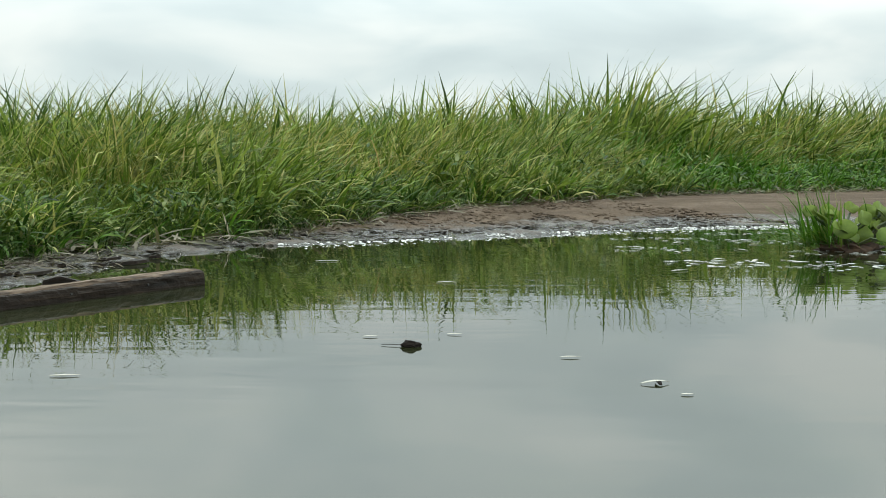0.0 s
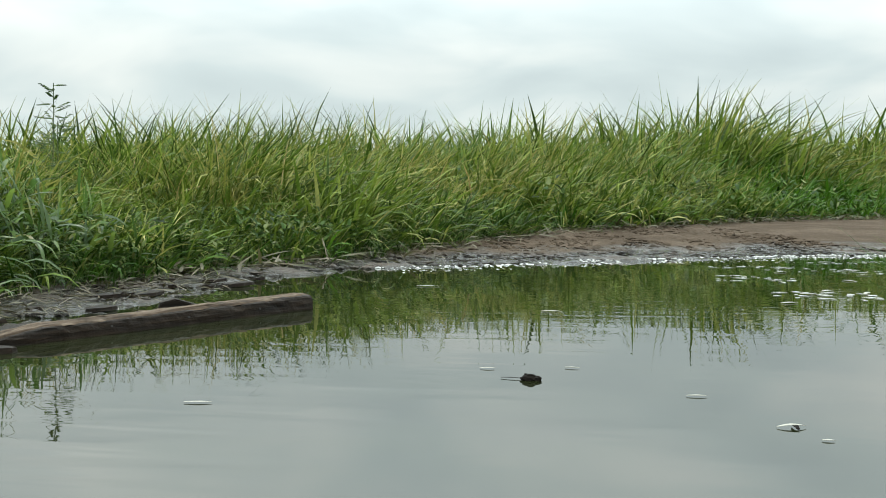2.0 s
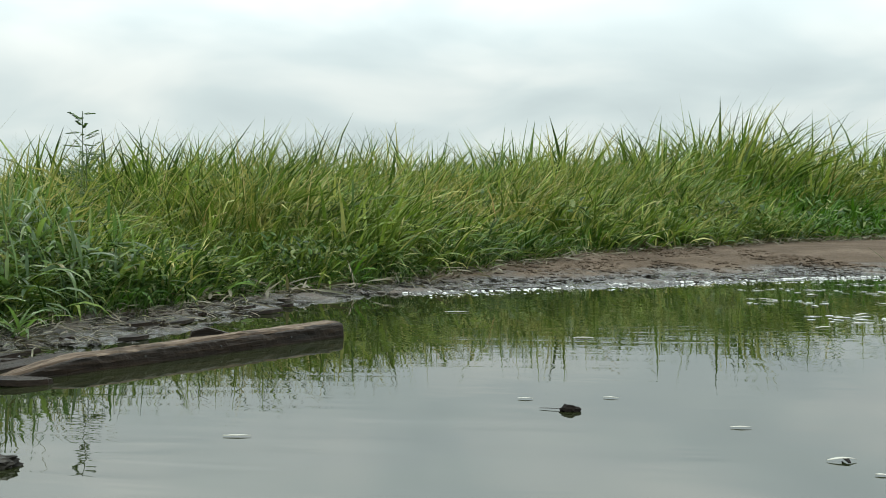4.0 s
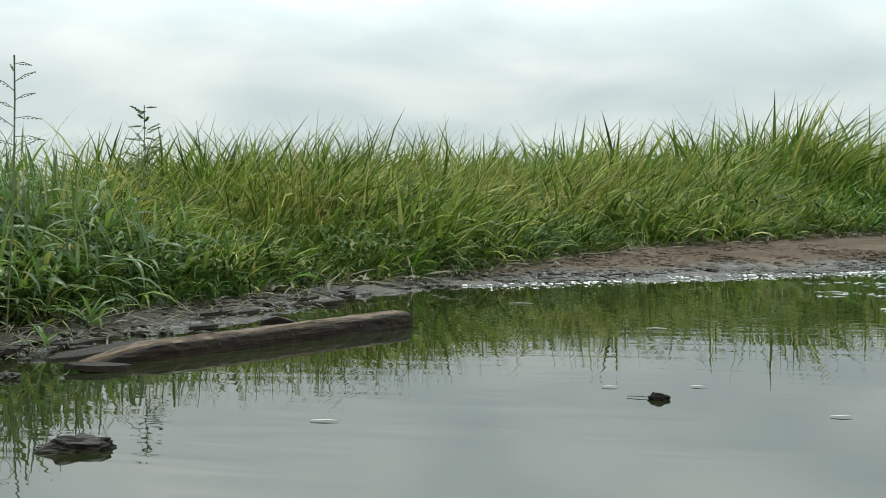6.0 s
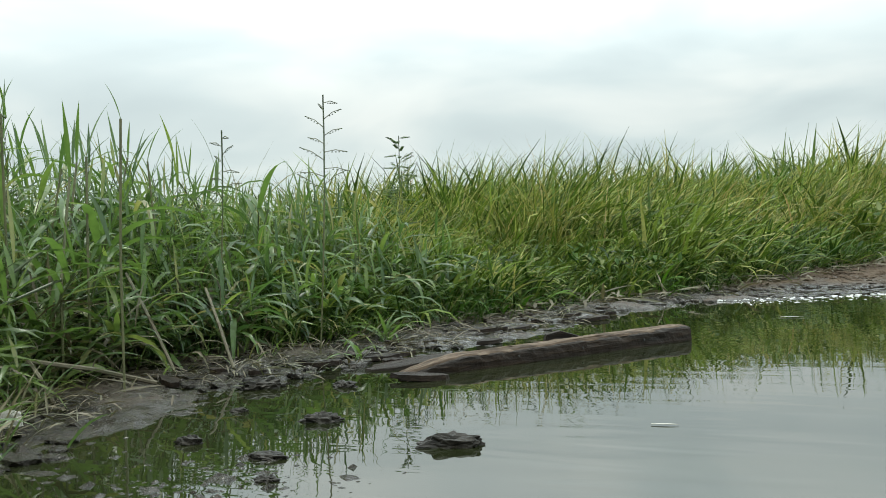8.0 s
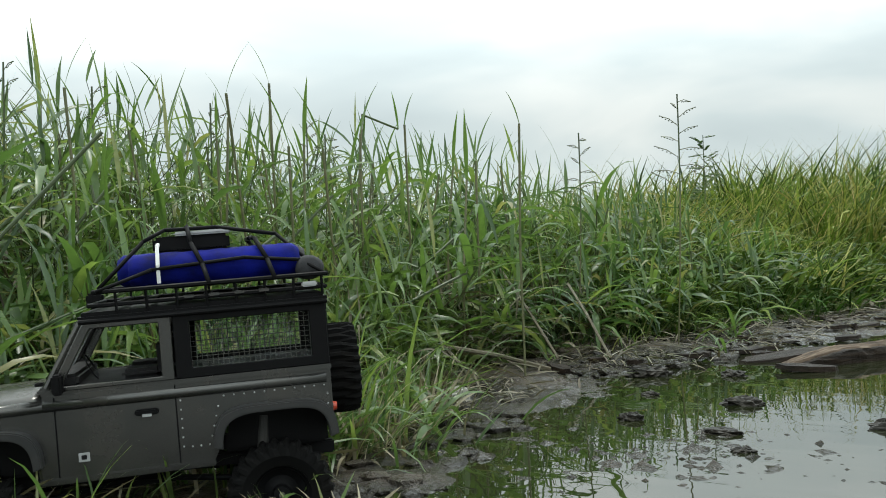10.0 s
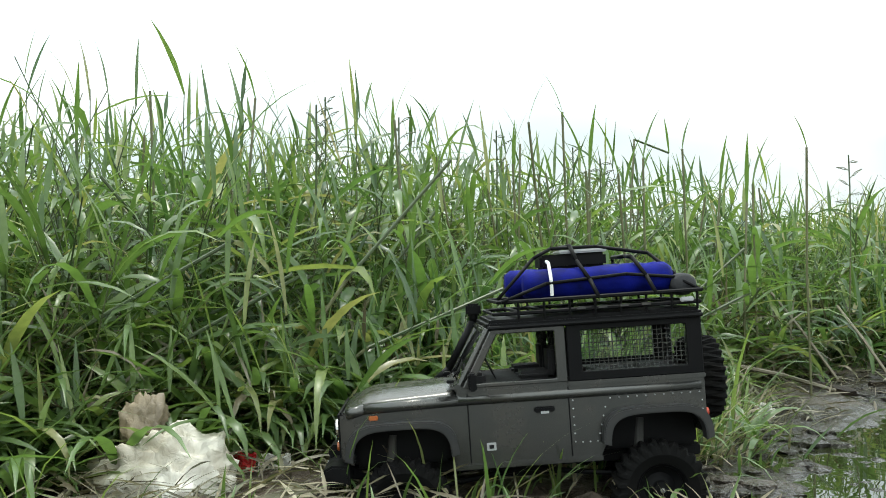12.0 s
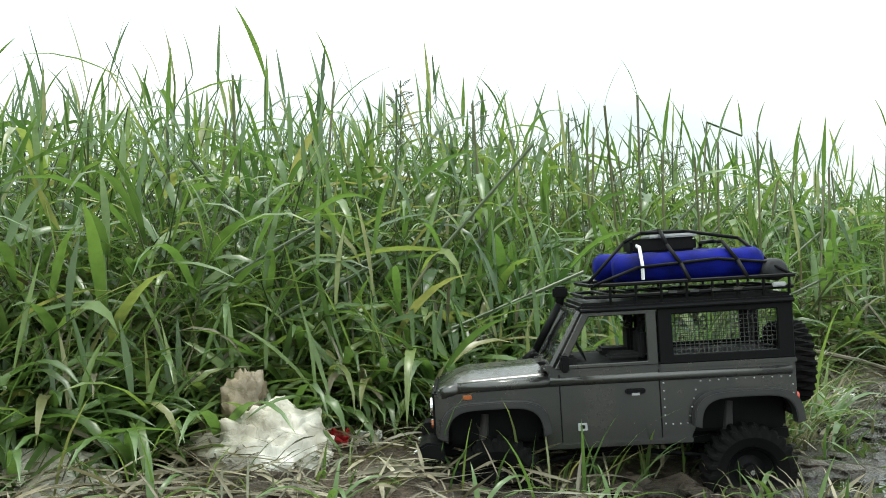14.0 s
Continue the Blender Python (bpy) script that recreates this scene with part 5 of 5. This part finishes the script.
        top = window_panel(car, "hardtop_side", -0.068, 0.106, 0.192, 0.267, -0.048, 0.088, 0.203, 0.256, y0, y1, B)
        yy = s * (HW - 0.0075)
        part("side_glass", box((-0.050, yy - 0.0006, 0.201), (0.090, yy + 0.0006, 0.258)), M["glass"], top).visible_shadow = False
        bm = bmesh.new()
        for i in range(24):
            xx = -0.048 + 0.136 * i / 23
            add_box(bm, (xx - 0.0004, yy - 0.0024, 0.202), (xx + 0.0004, yy - 0.0016, 0.257))
        for i in range(10):
            zz = 0.203 + 0.053 * i / 9
            add_box(bm, (-0.049, yy - 0.0028, zz - 0.0004), (0.089, yy - 0.002, zz + 0.0004))
        part("window_mesh", bm, M["steel"], top, "fine steel wire mesh")
        part("gutter", tube([(-0.070, s * 0.093, 0.266), (0.206, s * 0.093, 0.266)], 0.0028, 8), B, car)
        part("a_pillar", tube([(0.246, s * 0.086, 0.196), (0.206, s * 0.084, 0.265)], 0.0042, 8), P, car)
        mirror = part("mirror", box((0.226, s * 0.098 - 0.004, 0.190), (0.236, s * 0.098 + 0.012 * s + 0.004, 0.212), 0.002) if s > 0 else box((0.226, -0.114, 0.190), (0.236, -0.094, 0.212), 0.002), B, car, "black wing mirror")
        part("badge", box((0.205, s * HW - 0.0012, 0.112), (0.217, s * HW + 0.0012, 0.122), 0.0005), M["silver"], car, "small square silver badge")
        part("badge_inset", box((0.208, s * HW - 0.0018, 0.1145), (0.214, s * HW + 0.0018, 0.1195), 0.0005), B, car)
        part("tail_lamp", cyl((-0.066, s * 0.078, 0.140), (-0.073, s * 0.078, 0.140), 0.006, 0.005, 12), M["red_lens"], car, "round red-orange tail lamp")
        # rivets round the rear quarter
        spots = [(0.056 - 0.0115 * i, 0.168) for i in range(11)] + [(0.104, 0.168 - 0.0105 * i) for i in range(6)]
        spots += [(0.104 - 0.0095 * i, 0.1145) for i in range(1, 4)] + [(0.072 - 0.003 * i, 0.124 + 0.011 * i) for i in range(4)] + [(-0.062, 0.157 - 0.011 * i) for i in range(3)]
        first = None
        for xr, zr in spots:
            if first is None:
                bm = bmesh.new()
                bmesh.ops.create_icosphere(bm, subdivisions=1, radius=0.0013)
                first = part("rivet", bm, M["silver"], car)
                first.location = (xr, yg, zr)
            else:
                o = new("rivet", first.data)
                o.parent, o.location = car, (xr, yg, zr)
    part("rear_wall", box((-0.069, -0.090, 0.192), (-0.063, 0.090, 0.2), 0.001), B, car)
    part("rear_header", box((-0.069, -0.090, 0.254), (-0.063, 0.090, 0.267), 0.001), B, car)
    for s in (-1, 1):
        part("rear_post", box((-0.069, s * 0.074 - 0.015, 0.199), (-0.063, s * 0.074 + 0.015, 0.255), 0.001), B, car)
    roof = part("roof", box((-0.071, -0.092, 0.264), (0.208, 0.092, 0.276), 0.0045), B, car, "black roof panel")
    ws = part("windscreen", bmesh.new(), M["glass"], car)
    bm = bmesh.new()
    add_prism(bm, [(0.2465, 0.200), (0.2485, 0.200), (0.2075, 0.264), (0.2055, 0.264)], -0.082, 0.082)
    bm.to_mesh(ws.data)
    bm.free()
    ws.visible_shadow = False
    for y in (0.045, -0.02):
        part("wiper", tube([(0.252, y, 0.203), (0.247, y + 0.004, 0.209), (0.238, y - 0.028, 0.2195)], 0.0013, 5), B, car, "black wiper arm")
    part("scuttle_bar", box((0.203, -0.085, 0.258), (0.213, 0.085, 0.267), 0.002), P, car)
    # snorkel on the far side
    part("snorkel", tube([(0.30, -0.094, 0.165), (0.27, -0.102, 0.186), (0.252, -0.103, 0.200), (0.212, -0.102, 0.268), (0.210, -0.102, 0.284)], 0.0062, 8), B, car, "black raised air intake tube", True)
    part("snorkel_head", box((0.200, -0.110, 0.276), (0.222, -0.094, 0.294), 0.003), B, car)
    # inside
    for s in (-1, 1):
        seat = part("seat", box((0.125, s * 0.042 - 0.022, 0.1955), (0.168, s * 0.042 + 0.022, 0.206), 0.004), M["seat"], car, "dark moulded seat")
        part("seat_back", box((0.116, s * 0.042 - 0.021, 0.198), (0.128, s * 0.042 + 0.021, 0.236), 0.004, pose(0, 0, 0)), M["seat"], seat)
        part("head_rest", box((0.114, s * 0.042 - 0.012, 0.237), (0.123, s * 0.042 + 0.012, 0.250), 0.003), M["seat"], seat)
    part("dashboard", box((0.212, -0.082, 0.194), (0.238, 0.082, 0.209), 0.004), M["seat"], car)
    bm = lathe([(0.0155, -0.001), (0.0175, 0.0), (0.0155, 0.001), (0.0155, -0.001)], 20)
    bmesh.ops.transform(bm, matrix=pose(0.203, 0.042, 0.212, 0, 25, 0) @ pose(0, 0, 0, 0, 0, 90), verts=bm.verts[:])
    part("steering_wheel", bm, B, car)
    part("bulkhead", box((0.098, -0.084, 0.195), (0.103, 0.084, 0.258), 0.001), M["seat"], car, "dark bulkhead behind the seats")
    for xx in (0.0, WB):
        part("inner_arch", box((xx - 0.062, -0.058, 0.096), (xx + 0.062, 0.058, 0.150), 0.004), B, car, "black inner wheel arch")
    # underside
    for s in (-1, 1):
        part("chassis_rail", box((-0.07, s * 0.035 - 0.006, 0.078), (0.40, s * 0.035 + 0.006, 0.094), 0.002), B, car)
        for xx in (0.0, WB):
            part("shock", cyl((xx + 0.02, s * 0.058, 0.062), (xx + 0.012, s * 0.055, 0.135), 0.0075, 0.006, 10), M["steel"], car, "dusty steel shock absorber")
            part("link_rod", cyl((xx, s * 0.038, 0.055), (0.162, s * 0.03, 0.075), 0.0035, None, 8), B, car)
    part("gearbox", box((0.115, -0.03, 0.064), (0.215, 0.03, 0.092), 0.005), B, car)
    for xx in (0.0, WB):
        axle = part("axle", cyl((xx, -0.075, TR), (xx, 0.075, TR), 0.009, None, 12), B, car)
        bm = bmesh.new()
        bmesh.ops.create_icosphere(bm, subdivisions=2, radius=0.019, matrix=Matrix.Translation((xx, -0.012, TR)))
        part("differential", bm, B, axle, "", True)
        for s in (-1, 1):
            put_wheel(car, pose(xx, s * 0.088, TR - 0.010, 0, random.uniform(0, 40), 0 if s > 0 else 180))
    spare = put_wheel(car, pose(-0.087, 0.0, 0.176, 0, 0, 90) @ Matrix.Scale(0.93, 4), "spare_wheel")
    part("spare_mount", cyl((-0.064, 0, 0.178), (-0.085, 0, 0.178), 0.012, None, 12), B, car)
    # roof rack: two rails all round on short posts, with cross slats
    rack = part("roof_rack", tube([(-0.070, -0.088, 0.283), (0.180, -0.088, 0.283), (0.196, -0.078, 0.283), (0.196, 0.078, 0.283), (0.180, 0.088, 0.283), (-0.070, 0.088, 0.283), (-0.070, -0.088, 0.283)], 0.0026), B, car, "black tubular roof rack")
    part("upper_rail", tube([(-0.072, -0.092, 0.298), (0.170, -0.092, 0.298), (0.19, -0.080, 0.298), (0.19, 0.080, 0.298), (0.170, 0.092, 0.298), (-0.072, 0.092, 0.298), (-0.072, -0.092, 0.298)], 0.0026), B, rack)
    for i in range(8):
        xx = -0.066 + 0.033 * i
        part("cross_slat", box((xx - 0.004, -0.088, 0.283), (xx + 0.004, 0.088, 0.286), 0.0006), B, rack)
        for s in (-1, 1):
            part("post", cyl((xx, s * 0.088, 0.274), (xx, s * 0.0915, 0.298), 0.0018, None, 6), B, rack)
    part("work_lamp", box((-0.06, 0.0935, 0.284), (-0.042, 0.099, 0.290), 0.0015), M["silver"], rack, "small white work lamp")
    for i in range(4):
        part("lamp_bar_lens", box((0.090 - 0.028 * i, 0.0925, 0.2835), (0.076 - 0.028 * i + 0.004, 0.0935, 0.2860), 0.0005), M["steel"], rack)
    return car


# nose down a little, wheels settled into the mud
CAR = pose(-1.473, 0.512, -0.022, 0, 2.4, 180 + 48.0)
model_car(CAR)


# ---- luggage on the rack ----
def luggage(name, label, category):
    return thing(name, CAR, label, category)


def roll_mesh(p0, p1, r, seed, squash=0.85):
    """A soft rolled bundle with sagging folds."""
    bm = bmesh.new()
    p0, p1 = Vector(p0), Vector(p1)
    d = (p1 - p0)
    q = d.to_track_quat("Z", "Y").to_matrix()
    prev = None
    n, seg = 26, 22
    for i in range(n + 1):
        s = i / n
        ring = []
        cap = min(1.0, (min(s, 1 - s) / 0.05)) ** 0.5 if 0 < s < 1 else 0.0
        rr = r * (0.72 + 0.28 * cap)
        for j in range(seg):
            a = 2 * math.pi * j / seg
            k = 1 + 0.09 * noise.noise(Vector((math.cos(a) * 2, math.sin(a) * 2, s * 14 + seed))) + 0.03 * noise.noise(Vector((math.cos(a) * 4, math.sin(a) * 4, s * 40 + seed)))
            loc = q @ Vector((math.cos(a) * rr * k, math.sin(a) * rr * k, d.length * s))
            loc.z *= squash
            ring.append(bm.verts.new(p0 + loc))
        if prev:
            for j in range(seg):
                bm.faces.new((prev[j], prev[(j + 1) % seg], ring[(j + 1) % seg], ring[j]))
        else:
            bm.faces.new(ring[::-1])
        prev = ring
    bm.faces.new(prev)
    bmesh.ops.recalc_face_normals(bm, faces=bm.faces[:])
    return bm


ob = luggage("bedroll", "bright blue fabric bedroll lashed on the roof rack", "bedroll")
part("roll", roll_mesh((0.152, 0.045, 0.3165), (-0.045, 0.045, 0.3165), 0.024, 1.0), M["blue"], ob, "", True)
part("white_strap", tube([(0.118, 0.072, 0.302), (0.118, 0.0725, 0.322), (0.118, 0.058, 0.3445), (0.118, 0.04, 0.347)], 0.0024, 6), M["white"], ob, "white webbing strap")
ob = luggage("bedroll", "dark blue fabric bedroll under black cords on the rack", "bedroll")
part("roll", roll_mesh((0.170, -0.012, 0.318), (-0.03, -0.012, 0.318), 0.024, 4.0), M["blue"], ob, "", True)
ob = luggage("duffel_bag", "black cloth duffel bag lying on the roof rack", "bag")
part("roll", roll_mesh((0.120, -0.060, 0.314), (-0.06, -0.060, 0.314), 0.026, 9.0), M["cloth"], ob, "", True)
ob = luggage("duffel_bag", "dark cloth bundle across the rack's rear", "bag")
part("roll", roll_mesh((-0.055, -0.05, 0.306), (-0.055, 0.08, 0.306), 0.017, 3.0), M["cloth"], ob, "", True)
ob = luggage("equipment_case", "small black case with a pale lid atop the bedrolls", "case")
part("case_body", box((0.035, -0.030, 0.336), (0.125, 0.030, 0.356), 0.004), M["black"], ob)
part("lid", box((0.033, -0.032, 0.356), (0.100, 0.032, 0.361), 0.002), M["silver"], ob, "pale grey lid")
for i, xx in enumerate((0.080, 0.006)):
    ob = luggage("elastic_cord", "black elastic cord stretched over the luggage", "cord")
    top_ = 0.366 if i == 0 else 0.3475
    part("cord", tube([Vector(p) for p in ((xx - 0.018, 0.094, 0.298), (xx - 0.012, 0.076, 0.320), (xx, 0.052, 0.346), (xx + 0.004, 0.032, top_), (xx + 0.008, -0.034, top_), (xx, -0.07, 0.34), (xx, -0.094, 0.298))], 0.0028, 6), M["black"], ob, "", True)
ob = luggage("elastic_cord", "black elastic cord running along the luggage", "cord")
part("cord", tube([Vector(p) for p in ((0.186, 0.090, 0.298), (0.125, 0.073, 0.318), (0.02, 0.073, 0.324), (-0.045, 0.073, 0.316), (-0.071, 0.091, 0.298))], 0.0022, 6), M["black"], ob, "", True)
ob = luggage("elastic_cord", "black elastic cord over the case and bedroll", "cord")
part("cord", tube([Vector(p) for p in ((0.188, 0.05, 0.300), (0.135, 0.034, 0.352), (0.11, 0.028, 0.364), (0.05, 0.028, 0.3635), (-0.02, 0.035, 0.350), (-0.070, 0.06, 0.300))], 0.0024, 6), M["black"], ob, "", True)
